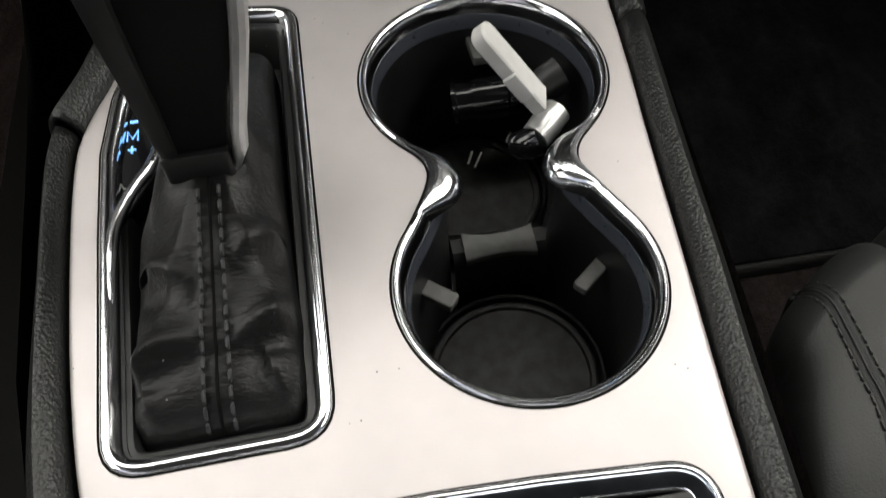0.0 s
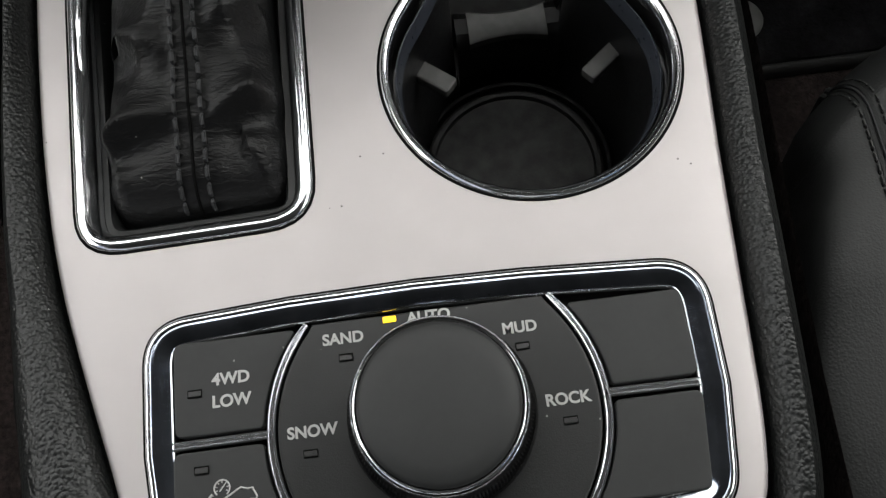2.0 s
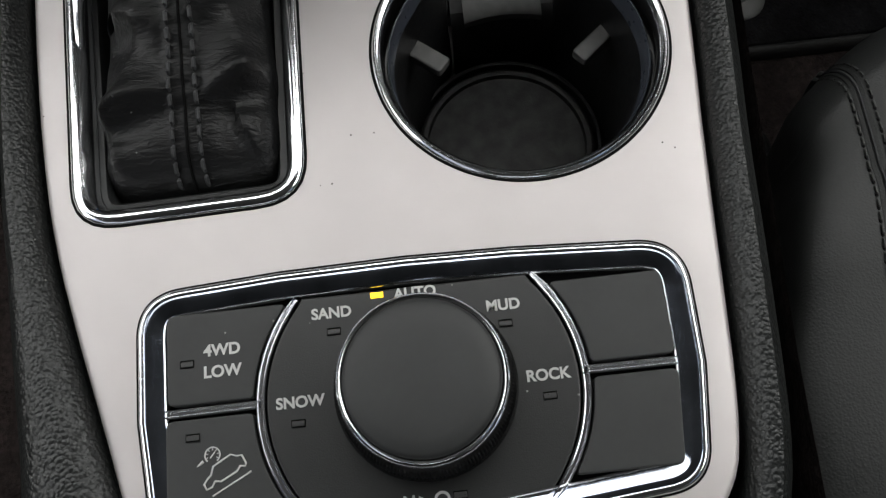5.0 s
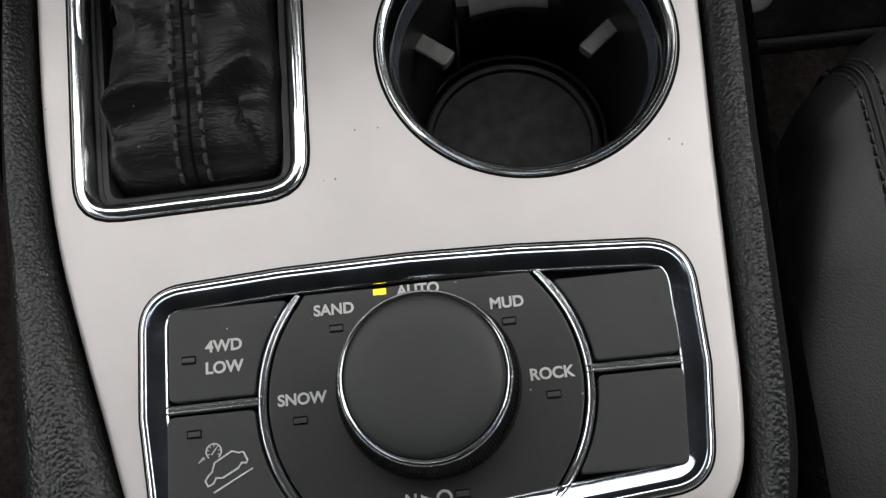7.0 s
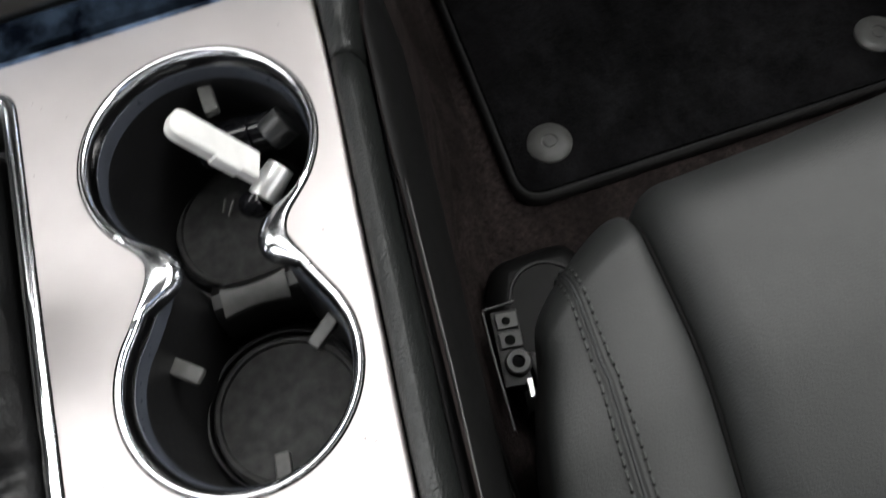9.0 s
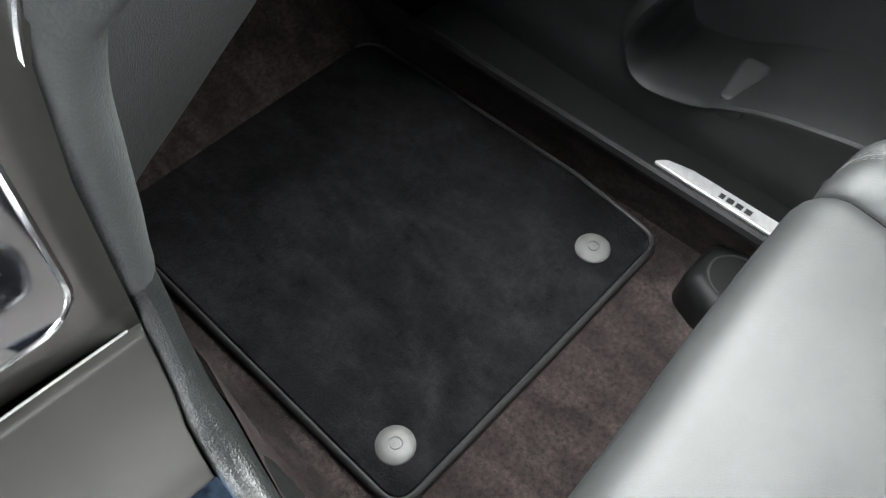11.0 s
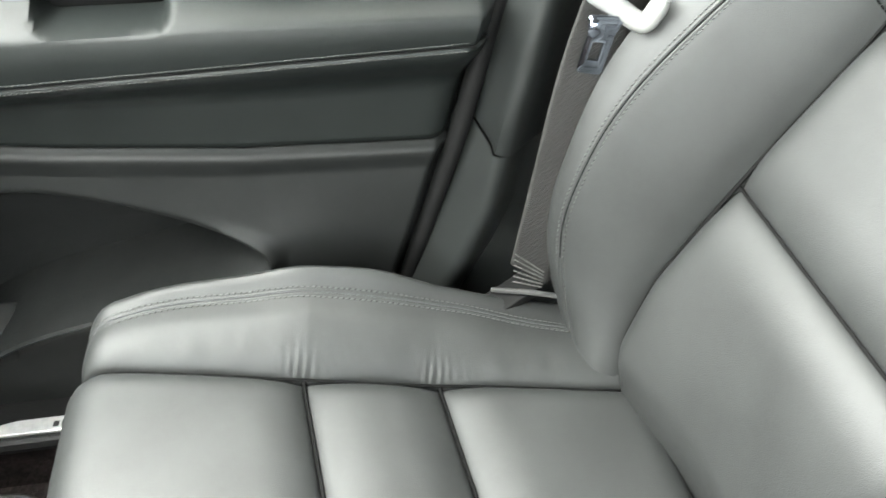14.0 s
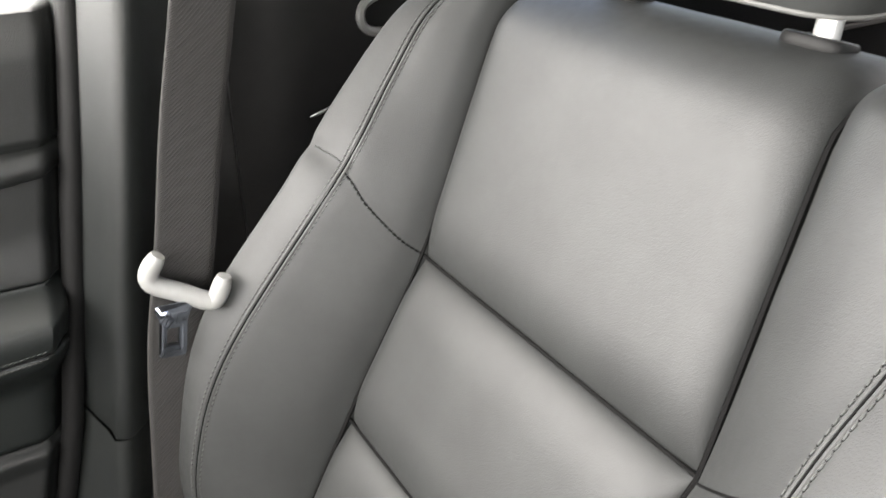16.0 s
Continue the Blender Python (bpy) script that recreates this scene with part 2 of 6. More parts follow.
def grid(P, close_u=False, close_v=False):
    """P: array nu x nv x 3 -> quads."""
    nu, nv = len(P), len(P[0])
    V = [tuple(P[i][j]) for i in range(nu) for j in range(nv)]
    F = []
    for i in range(nu if close_u else nu - 1):
        for j in range(nv if close_v else nv - 1):
            a, b = (i + 1) % nu, (j + 1) % nv
            F.append((i * nv + j, a * nv + j, a * nv + b, i * nv + b))
    return V, F


def interp(t, ts, vs):
    return float(np.interp(t, ts, vs))


def fillet(pts, r, n=6):
    """Closed 2D polygon with rounded corners. r: one radius or one for each corner."""
    out, k = [], len(pts)
    for i in range(k):
        p, a, b = Vector(pts[i]), Vector(pts[i - 1]), Vector(pts[(i + 1) % k])
        rad = r[i] if isinstance(r, (list, tuple)) else r
        u, v = (a - p).normalized(), (b - p).normalized()
        ang = u.angle(v)
        if rad <= 0 or ang > 3.1:
            out.append(tuple(p))
            continue
        d = min(rad / math.tan(ang / 2), 0.49 * (a - p).length, 0.49 * (b - p).length)
        s, e = p + u * d, p + v * d
        for j in range(n + 1):
            t = j / n
            out.append(tuple(s * (1 - t) ** 2 + p * 2 * t * (1 - t) + e * t * t))
    return out


def smooth_loop(pts, rounds=2):
    for _ in range(rounds):
        q = []
        for i in range(len(pts)):
            a, b = Vector(pts[i]), Vector(pts[(i + 1) % len(pts)])
            q += [tuple(a * 0.75 + b * 0.25), tuple(a * 0.25 + b * 0.75)]
        pts = q
    return pts


def area2(loop):
    return 0.5 * sum(loop[i - 1][0] * loop[i][1] - loop[i][0] * loop[i - 1][1] for i in range(len(loop)))


def inset(loop, d):
    """A closed loop moved inwards by d."""
    k = len(loop)
    s = 1 if area2(loop) > 0 else -1
    out = []
    for i in range(k):
        a, b, c = Vector(loop[i - 1]), Vector(loop[i]), Vector(loop[(i + 1) % k])
        t = (c - a).normalized()
        out.append((b.x - s * t.y * d, b.y + s * t.x * d))
    return out


def ring_sweep(loop, profile, closed=False):
    """profile: (inset, z) steps along a closed loop."""
    P = [[(x, y, z) for x, y in inset(loop, d)] for d, z in profile]
    return grid(P, closed, True)


def disc(loop, z, centre=None):
    k = len(loop)
    c = centre or (sum(p[0] for p in loop) / k, sum(p[1] for p in loop) / k)
    V = [(p[0], p[1], z) for p in loop] + [(c[0], c[1], z)]
    return V, [(i, (i + 1) % k, k) for i in range(k)]


def slab(loop, z0, z1, edge=0.0008):
    """A plate over a loop with rounded upper edge."""
    a = ring_sweep(loop, [(0, z0), (0, z1 - edge), (edge * 0.3, z1 - edge * 0.3), (edge, z1), (edge * 1.5, z1)])
    return join(a, disc(inset(loop, edge * 1.5), z1))


def circle(cx, cy, r, n=48, a0=0.0, a1=2 * math.pi):
    return [(cx + r * math.cos(a0 + (a1 - a0) * i / n), cy + r * math.sin(a0 + (a1 - a0) * i / n)) for i in range(n)]


def tube(path, r, n=10, closed=False, cap=True):
    """Round bar along points; r: radius or list."""
    path = [Vector(p) for p in path]
    k = len(path)
    rings = []
    ref = Vector((0, 0, 1))
    for i, p in enumerate(path):
        t = (path[(i + 1) % k] - path[i - 1]) if closed else (path[min(i + 1, k - 1)] - path[max(i - 1, 0)])
        t.normalize()
        if abs(t.dot(ref)) > 0.95:
            ref = Vector((1, 0, 0)) if abs(t.x) < 0.9 else Vector((0, 1, 0))
        u = t.cross(ref).normalized()
        v = u.cross(t).normalized()
        ref = v
        rr = r[i] if isinstance(r, (list, tuple)) else r
        rings.append([p + (u * math.cos(2 * math.pi * j / n) + v * math.sin(2 * math.pi * j / n)) * rr for j in range(n)])
    V, F = grid(rings, closed, True)
    if cap and not closed:
        F += [tuple(range(n - 1, -1, -1)), tuple(range((k - 1) * n, k * n))]
    return V, F


def box(x0, x1, y0, y1, z0, z1):
    V = [(x, y, z) for x in (x0, x1) for y in (y0, y1) for z in (z0, z1)]
    return V, [(0, 1, 3, 2), (4, 6, 7, 5), (0, 4, 5, 1), (2, 3, 7, 6), (0, 2, 6, 4), (1, 5, 7, 3)]


def rounded_box(sx, sy, sz, r):
    """A box about the origin with rounded upright edges and softened rims."""
    loop = fillet([(-sx / 2, -sy / 2), (sx / 2, -sy / 2), (sx / 2, sy / 2), (-sx / 2, sy / 2)], r)
    e = min(r, sz / 2) * 0.5
    a = ring_sweep(loop, [(e * 1.4, -sz / 2), (e, -sz / 2), (e * 0.3, -sz / 2 + e * 0.3), (0, -sz / 2 + e), (0, sz / 2 - e), (e * 0.3, sz / 2 - e * 0.3), (e, sz / 2), (e * 1.4, sz / 2)])
    return join(a, disc(inset(loop, e * 1.4), -sz / 2), disc(inset(loop, e * 1.4), sz / 2))


def lathe(cx, cy, profile, n=64):
    """profile: (radius, z) from the outside upwards."""
    P = [[(cx + r * math.cos(2 * math.pi * i / n), cy + r * math.sin(2 * math.pi * i / n), z) for i in range(n)] for r, z in profile]
    return grid(P, False, True)


def filled(outer, holes, z, drop):
    """A plate with holes: triangulated top and skirts that go down by drop."""
    bm = bmesh.new()
    for loop in [outer] + holes:
        vs = [bm.verts.new((x, y, z)) for x, y in loop]
        for i in range(len(vs)):
            bm.edges.new((vs[i - 1], vs[i]))
    bmesh.ops.triangle_fill(bm, use_beauty=True, use_dissolve=False, edges=bm.edges[:])
    bm.verts.index_update()
    V = [tuple(v.co) for v in bm.verts]
    F = [tuple(v.index for v in f.verts) for f in bm.faces]
    bm.free()
    skirts = [ring_sweep(loop, [(0, z), (0, z - drop)]) for loop in holes]
    return join((V, F), *skirts)


def words(text, size, x, y, z, mat, parent, name="lettering", turn=0.0):
    c = bpy.data.curves.new(name, "FONT")
    c.body, c.size, c.align_x, c.align_y, c.extrude, c.offset = text, size, "CENTER", "CENTER", 0.00004, size * 0.030
    tmp = new(name, c)
    me = bpy.data.meshes.new_from_object(tmp.evaluated_get(bpy.context.evaluated_depsgraph_get()))
    bpy.data.objects.remove(tmp)
    bpy.data.curves.remove(c)
    me.materials.clear()
    me.materials.append(mat)
    ob = new(name, me)
    base = Vector((0, 0, 0))
    p = parent
    while p is not None:
        base += p.location
        p = p.parent
    ob.parent = parent
    ob.location = Vector((x, y, z)) - base
    ob.rotation_euler = (0, 0, radians(turn))
    return ob


def spline(pts, n):
    """Catmull-Rom through 3D points, n samples."""
    P = [Vector(p) for p in pts]
    P = [P[0] * 2 - P[1]] + P + [P[-1] * 2 - P[-2]]
    out = []
    for i in range(n):
        s = i / (n - 1) * (len(pts) - 1)
        k = min(int(s), len(pts) - 2)
        t = s - k
        a, b, c, d = P[k], P[k + 1], P[k + 2], P[k + 3]
        out.append(0.5 * ((2 * b) + (c - a) * t + (2 * a - 5 * b + 4 * c - d) * t * t + (3 * b - a - 3 * c + d) * t ** 3))
    return out


def stitches(path, normal, length=0.0042, gap=0.0018, r=0.00045, lift=0.0004):
    """Short thread pieces along a 3D path, as one mesh."""
    path = [Vector(p) for p in path]
    ls = [0.0]
    for a, b in zip(path, path[1:]):
        ls.append(ls[-1] + (b - a).length)

    def at(s):
        s = min(max(s, 0), ls[-1])
        for i in range(1, len(ls)):
            if s <= ls[i]:
                k = (s - ls[i - 1]) / max(1e-9, ls[i] - ls[i - 1])
                return path[i - 1].lerp(path[i], k)
        return path[-1]
    n = Vector(normal).normalized()
    got, s = [], 0.0
    while s + length < ls[-1]:
        a, b = at(s), at(s + length)
        up = n * (lift + r * 0.5)
        got.append(tube([a - n * r * 0.4, a.lerp(b, 0.2) + up, a.lerp(b, 0.8) + up, b - n * r * 0.4], [r * 0.7, r, r, r * 0.7], 6))
        s += length + gap
    return join(*got)


def needle_holes(path, normal, pitch=0.0052, r=0.0008):
    """Small dark dimples at even steps where the thread dives into the leather, as one mesh."""
    path = [Vector(p) for p in path]
    n = Vector(normal).normalized()
    got, left = [], 0.0
    for a, b in zip(path, path[1:]):
        ln = (b - a).length
        while left <= ln and ln > 1e-9:
            p, d = a.lerp(b, left / ln), (b - a) / ln
            u = d.cross(n).normalized()
            ring = [p + d * (r * 1.3 * math.cos(k)) + u * (r * math.sin(k)) + n * 0.0001 for k in np.linspace(0, 2 * math.pi, 7)[:-1]]
            got.append((ring + [p + n * 0.0006], [(i, (i + 1) % 6, 6) for i in range(6)]))
            left += pitch
        left -= ln
    return join(*got)


def resample(loop, n):
    """A closed 2D loop at n even steps."""
    pts = [Vector(p) for p in loop] + [Vector(loop[0])]
    ls = [0.0]
    for a, b in zip(pts, pts[1:]):
        ls.append(ls[-1] + (b - a).length)
    xs = np.interp(np.linspace(0, ls[-1], n, endpoint=False), ls, [p.x for p in pts])
    ys = np.interp(np.linspace(0, ls[-1], n, endpoint=False), ls, [p.y for p in pts])
    return list(zip(xs.tolist(), ys.tolist()))


def ease(t, ts, vs):
    """Smooth curve through the given values, with no overshoot."""
    k = min(max(int(np.searchsorted(ts, t)) - 1, 0), len(ts) - 2)
    d = [(vs[i + 1] - vs[i]) / (ts[i + 1] - ts[i]) for i in range(len(ts) - 1)]

    def slope(i):
        if i == 0 or i == len(ts) - 1:
            return 0.0
        a, b = d[i - 1], d[i]
        return 0.0 if a * b <= 0 else 2 * a * b / (a + b)
    h = ts[k + 1] - ts[k]
    u = min(max((t - ts[k]) / h, 0.0), 1.0)
    return float(vs[k] * (1 + 2 * u) * (1 - u) ** 2 + vs[k + 1] * u * u * (3 - 2 * u) + h * (slope(k) * u * (1 - u) ** 2 - slope(k + 1) * u * u * (1 - u)))


def beside(rows, centre, dist, lift):
    """A line that runs dist to the side of centre along each row of a surface."""
    out = []
    for i, (row, c) in enumerate(zip(rows, centre)):
        row = [Vector(v) for v in row]
        ls = [0.0]
        for u, v in zip(row, row[1:]):
            ls.append(ls[-1] + (v - u).length)
        best, at = 9.0, 0.0
        for k in range(len(row) - 1):
            e = row[k + 1] - row[k]
            f = min(max((c - row[k]).dot(e) / max(e.length_squared, 1e-12), 0.0), 1.0)
            far = (row[k] + e * f - c).length
            if far < best:
                best, at = far, ls[k] + f * e.length
        at = min(max(at + dist, 0.0), ls[-1])
        m = min(max(int(np.searchsorted(ls, at)) - 1, 0), len(row) - 2)
        p = row[m].lerp(row[m + 1], (at - ls[m]) / max(1e-9, ls[m + 1] - ls[m]))
        a, b = row[max(m - 1, 0)], row[min(m + 1, len(row) - 1)]
        o = [Vector(v) for v in rows[min(i + 1, len(rows) - 1)]][m] - [Vector(v) for v in rows[max(i - 1, 0)]][m]
        nn = (b - a).cross(o).normalized()
        if nn.z < 0:
            nn = -nn
        out.append((p + nn * lift, nn))
    even = []
    for i in range(len(out)):
        near = out[max(0, i - 3):i + 4]
        even.append((sum((v for v, nn in near), Vector()) / len(near), out[i][1]))
    return even


def smoothstep(a, b, v):
    u = min(max((v - a) / (b - a), 0), 1)
    return u * u * (3 - 2 * u)


# ---- setting: floor, walls of the cabin, outside ground ----
ZP = 0.361                      # height of the console's top plate
FLOOR = 0.0


def carpet_floor():
    rows = []
    for y in np.linspace(-1.92, 1.10, 66):
        row = []
        for x in np.linspace(-0.87, 0.87, 42):
            z = FLOOR - 0.004
            if y > 0.78:
                z += (y - 0.78) * 0.9
            row.append((x, y, z + 0.0008 * noise.noise((x * 30, y * 30, 0))))
        rows.append(row)
    ob = part("floor", grid(rows), M_CARPET)
    return tagged(ob, "dark brown tufted carpet of the car floor", "carpet", kind="structure")


carpet_floor()
tagged(part("ground", grid([[(x, y, -0.024) for x in (-400, -20, -3, 3, 20, 400)] for y in (-400, -20, -4, 4, 20, 400)]), M_ASPHALT),
       "grey asphalt outside under the car", "ground", kind="structure")


def cabin_shell():
    roof = [[(x, y, 1.20 + 0.05 * math.cos(x * 1.7) * math.cos((y + 0.6) * 0.9)) for x in np.linspace(-0.66, 0.66, 12)] for y in np.linspace(-2.0, 0.28, 14)]
    tagged(part("ceiling", grid(roof), M_HEAD, solid=0.02), "charcoal fabric headliner", "headliner", kind="structure")
    for k, s in (("wall_driver_side", -1), ("wall_passenger_side", 1)):
        low = box(min(s * 0.84, s * 0.88), max(s * 0.84, s * 0.88), -1.9, 1.05, -0.02, 0.80)
        tagged(part(k, low, M_BLACK, smooth=False), "black outer door skin below the window", "door shell", kind="structure")
    for k, s in (("wall_roof_rail_driver", -1), ("wall_roof_rail_passenger", 1)):
        rail = [[(s * (0.66 + 0.08 * j), y, 1.225 - 0.06 * j) for j in (0, 1, 2)] for y in np.linspace(-2.0, 0.28, 4)]
        tagged(part(k, grid(rail), M_HEAD, solid=0.015), "charcoal roof rail trim", "trim", kind="structure")
    tagged(part("wall_bulkhead", box(-0.84, 0.84, 1.05, 1.09, -0.02, 0.80), M_BLACK, smooth=False), "black bulkhead behind the footwells", "bulkhead", kind="structure")
    tagged(part("wall_tailgate", box(-0.84, 0.84, -1.94, -1.90, -0.02, 0.85), M_BLACK, smooth=False), "black tailgate lining", "tailgate", kind="structure")


cabin_shell()
for k, s in (("wall_kick_driver", -1), ("wall_kick_passenger", 1)):
    tagged(part(k, grid([[(s * x, y, z) for z in np.linspace(-0.02, 0.80, 8)] for x, y in ((0.79, 0.60), (0.735, 0.74), (0.72, 0.86), (0.70, 1.06))]), M_DASH, solid=0.01), "black kick panel at the front of the footwell", "kick panel", kind="structure")


def dashboard():
    d = thing("dashboard", (0.45, 0.62, 0.45), "black grained dashboard over the passenger footwell", "dashboard")
    prof = [(0.05, 0.428), (0.0, 0.434), (-0.012, 0.45), (-0.030, 0.52), (-0.050, 0.60), (-0.070, 0.68), (-0.080, 0.75), (-0.050, 0.80)]

    def front(x):
        """The lower lip: close to the stack at first, then receding towards the door."""
        return ease(abs(x), [0.14, 0.20, 0.30, 0.45, 0.60, 0.80], [0.400, 0.425, 0.475, 0.545, 0.565, 0.575])
    for x0, x1, nm in ((0.150, 0.80, "lower_panel"), (-0.80, -0.150, "driver_panel")):
        part(nm, grid([[(x, 1.04, 0.44)] + [(x, front(x) + y, z) for y, z in prof] + [(x, 1.04, 0.82)] for x in np.linspace(x0, x1, 28)]), M_DASH, d)
    part("centre_panel", grid([[(x, y, z) for y, z in ((1.04, 0.46), (0.46, 0.46), (0.40, 0.52), (0.375, 0.62), (0.345, 0.74), (0.36, 0.80), (1.04, 0.82))] for x in (-0.152, 0.0, 0.152)]), M_DASH, d)
    part("glovebox_edge", tube([(x, front(x) - 0.003, 0.434) for x in np.linspace(0.36, 0.76, 16)], 0.0026), M_DARKCHROME, d, "thin bright glovebox edge")
    return d


dashboard()


def console_side():
    """The flanks of the centre tunnel, from the rails down to the carpet."""
    for s, nm in ((1, "wall_tunnel_passenger"), (-1, "wall_tunnel_driver")):
        rows = []
        for y in np.linspace(-0.55, 1.0, 32):
            xe = interp(y, [-0.55, -0.03, 0.10, 0.24, 0.36, 1.0], [0.110, 0.108, 0.119, 0.130, 0.158, 0.175])
            if s < 0:
                xe = interp(y, [-0.55, -0.03, 0.10, 0.24, 0.36, 1.0], [0.100, 0.095, 0.122, 0.135, 0.158, 0.175])
            # Driver side is an added near-black sheet, flared to cover the dark footwell.
            wide = 1.0 if s > 0 else 3.6
            rows.append([(s * xe, y, 0.352), (s * (xe + 0.004 * wide), y, 0.30), (s * (xe + 0.014 * wide), y, 0.16), (s * (xe + 0.030 * wide), y, 0.03), (s * (xe + 0.055 * wide), y, -0.006)])
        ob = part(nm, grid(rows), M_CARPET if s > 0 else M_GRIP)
        tagged(ob, "dark brown carpet on the side of the centre tunnel" if s > 0 else "near-black flared sheet in place of the dark driver footwell", "tunnel lining", kind="structure")


console_side()

# ---- centre console ----
PANEL = ([(0.1165, 0.276), (0.1140, 0.252), (0.1100, 0.200), (0.1045, 0.150), (0.1000, 0.100), (0.0962, 0.065), (0.0925, 0.022),
          (0.0893, -0.014), (0.0845, -0.033), (0.0700, -0.045), (0.000, -0.047), (-0.0560, -0.043), (-0.0690, -0.034), (-0.0745, -0.017),
          (-0.0785, -0.003), (-0.0870, 0.024), (-0.0955, 0.054), (-0.1010, 0.087), (-0.1055, 0.130), (-0.1085, 0.175),
          (-0.1075, 0.198), (-0.0950, 0.232), (-0.0860, 0.276)])
NEAR, RN = (0.0466, 0.1028), 0.0446
FAR, RF = (0.0505, 0.2006), 0.0487
CUPS = smooth_loop(
    [(NEAR[0] + RN * math.cos(a), NEAR[1] + RN * math.sin(a)) for a in np.radians(np.arange(141, 401, 10))]
    + [(0.0765, 0.1435), (0.0742, 0.1500), (0.0770, 0.1585)]
    + [(FAR[0] + RF * math.cos(a), FAR[1] + RF * math.sin(a)) for a in np.radians(np.arange(-42, 222, 10))]
    + [(0.0212, 0.1605), (0.0225, 0.1525), (0.0195, 0.1445)], 2)
GATE = inset(fillet([(-0.0895, 0.0570), (-0.0205, 0.0585), (-0.0205, 0.2570), (-0.0500, 0.2620), (-0.0850, 0.2540), (-0.0960, 0.2150), (-0.0985, 0.1850), (-0.0962, 0.1440)],
              [0.015, 0.015, 0.014, 0.0, 0.02, 0.03, 0.03, 0.03]), 0.0012)
BEZEL = inset(fillet([(-0.0700, 0.0355), (-0.0300, 0.0378), (0.0050, 0.0383), (0.0350, 0.0375), (0.0830, 0.0345), (0.0822, 0.0000), (0.0775, -0.0308), (0.0080, -0.0375), (-0.0640, -0.0360), (-0.0690, 0.0)],
               [0.013, 0, 0, 0, 0.014, 0, 0.013, 0, 0.013, 0], 14), 0.0006)


def console_plate():
    c = thing("console_top_plate", (0.0, 0.1, ZP), "satin warm-silver console plate round the gear lever and cup holders", "console panel")
    outer = smooth_loop(PANEL, 2)
    inner = inset(outer, 0.0022)
    plate = filled(inner, [inset(CUPS, 0.0), inset(GATE, 0.0), inset(BEZEL, 0.0)], ZP, 0.004)
    rim = ring_sweep(outer, [(0.0022, ZP), (0.0012, ZP - 0.0003), (0.0004, ZP - 0.0011), (0, ZP - 0.003), (0, ZP - 0.010)])
    part("plate", join(plate, rim), M_SILVER, c)
    return c


console_plate()


def rail(name, side):
    """Padded grained edge along the console, with its joint."""
    if side > 0:
        key = [(-0.080, 0.074, -0.004), (-0.045, 0.0830, -0.002), (-0.020, 0.0893, 0.0), (0.022, 0.0935, 0.001), (0.065, 0.0972, 0.001), (0.100, 0.1010, 0.001), (0.150, 0.1055, 0.001), (0.221, 0.1125, 0.001)]
        wide = 0.0140
        pieces = [("padded_edge", key), ("padded_edge", [(0.2222, 0.1127, 0.001), (0.252, 0.1150, 0.003), (0.284, 0.1175, 0.015), (0.303, 0.1215, 0.036), (0.320, 0.1285, 0.060), (0.334, 0.1335, 0.090), (0.338, 0.1342, 0.1075)]),
                  ("side_pad", [(0.3381, 0.1343, 0.1085), (0.3365, 0.1355, 0.139), (0.3340, 0.1370, 0.179), (0.3310, 0.1405, 0.219), (0.3270, 0.1500, 0.259), (0.3220, 0.1660, 0.289), (0.3160, 0.1900, 0.339), (0.3100, 0.2150, 0.389)])]
    else:
        key = [(-0.080, -0.062, -0.002), (-0.034, -0.0700, 0.0), (-0.003, -0.0795, 0.001), (0.024, -0.0880, 0.001), (0.054, -0.0965, 0.001), (0.087, -0.1020, 0.001), (0.130, -0.1065, 0.001), (0.178, -0.1095, 0.001), (0.1985, -0.1085, 0.001)]
        wide = 0.030
        pieces = [("padded_edge", key), ("padded_edge", [(0.2000, -0.1083, 0.001), (0.232, -0.0962, 0.001), (0.276, -0.0872, 0.003), (0.34, -0.095, 0.03)])]
    t = thing(name, (key[0][1], 0.0, ZP - 0.02), "black grained padded edge along the console plate", "console trim", "padded console edges")
    s = 1 if side > 0 else -1
    for nm, pts in pieces:
        path = spline([(x, y, ZP + dz) for y, x, dz in pts], 90 if nm == "side_pad" else 36)
        rows = []
        for i, p in enumerate(path):
            a, b = path[max(i - 1, 0)], path[min(i + 1, len(path) - 1)]
            d = (b - a).normalized()
            o = Vector((d.y, -d.x, 0)).normalized() * s
            if p.y > 0.280:
                o = o.lerp(Vector((0.975 * s, -0.22, 0)), min(1.0, (p.y - 0.280) / 0.012)).normalized()
            w = ease(p.y, [0.0, 0.215, 0.255, 0.285, 0.305, 0.325, 0.338], [wide, wide + 0.001, 0.0185, 0.0215, 0.0190, 0.0165, 0.0170])
            if p.z > 0.4690:
                w = ease(p.z, [0.469, 0.508, 0.54, 0.57, 0.588, 0.598, 0.606, 0.622, 0.66, 0.75], [0.0170, 0.0205, 0.0230, 0.0245, 0.0265, 0.029, 0.040, 0.078, 0.094, 0.090])
            if side < 0:
                w = interp(p.y, [-0.05, -0.02, 0.0, 0.05, 0.13, 0.19, 0.3], [0.038, 0.032, 0.026, 0.0155, 0.0110, 0.0110, 0.013])
            prof = [(0.0, -0.012), (0.0002, -0.003), (0.0010, 0.0004), (0.0028, 0.0026), (0.22 * w + 0.002, 0.0040), (0.45 * w + 0.001, 0.0042), (0.66 * w, 0.0024), (0.84 * w, -0.0022), (0.95 * w, -0.008), (w, -0.016), (w * 1.02, -0.034)]
            e = min(i, len(path) - 1 - i)
            dip = 0.0008 if e == 0 else (0.0002 if e == 1 else 0.0)
            up = d.cross(o)
            if up.dot(Vector((0, -0.6, 1))) < 0:
                up = -up
            rows.append([p + o * u + up * (h - dip) for u, h in prof])
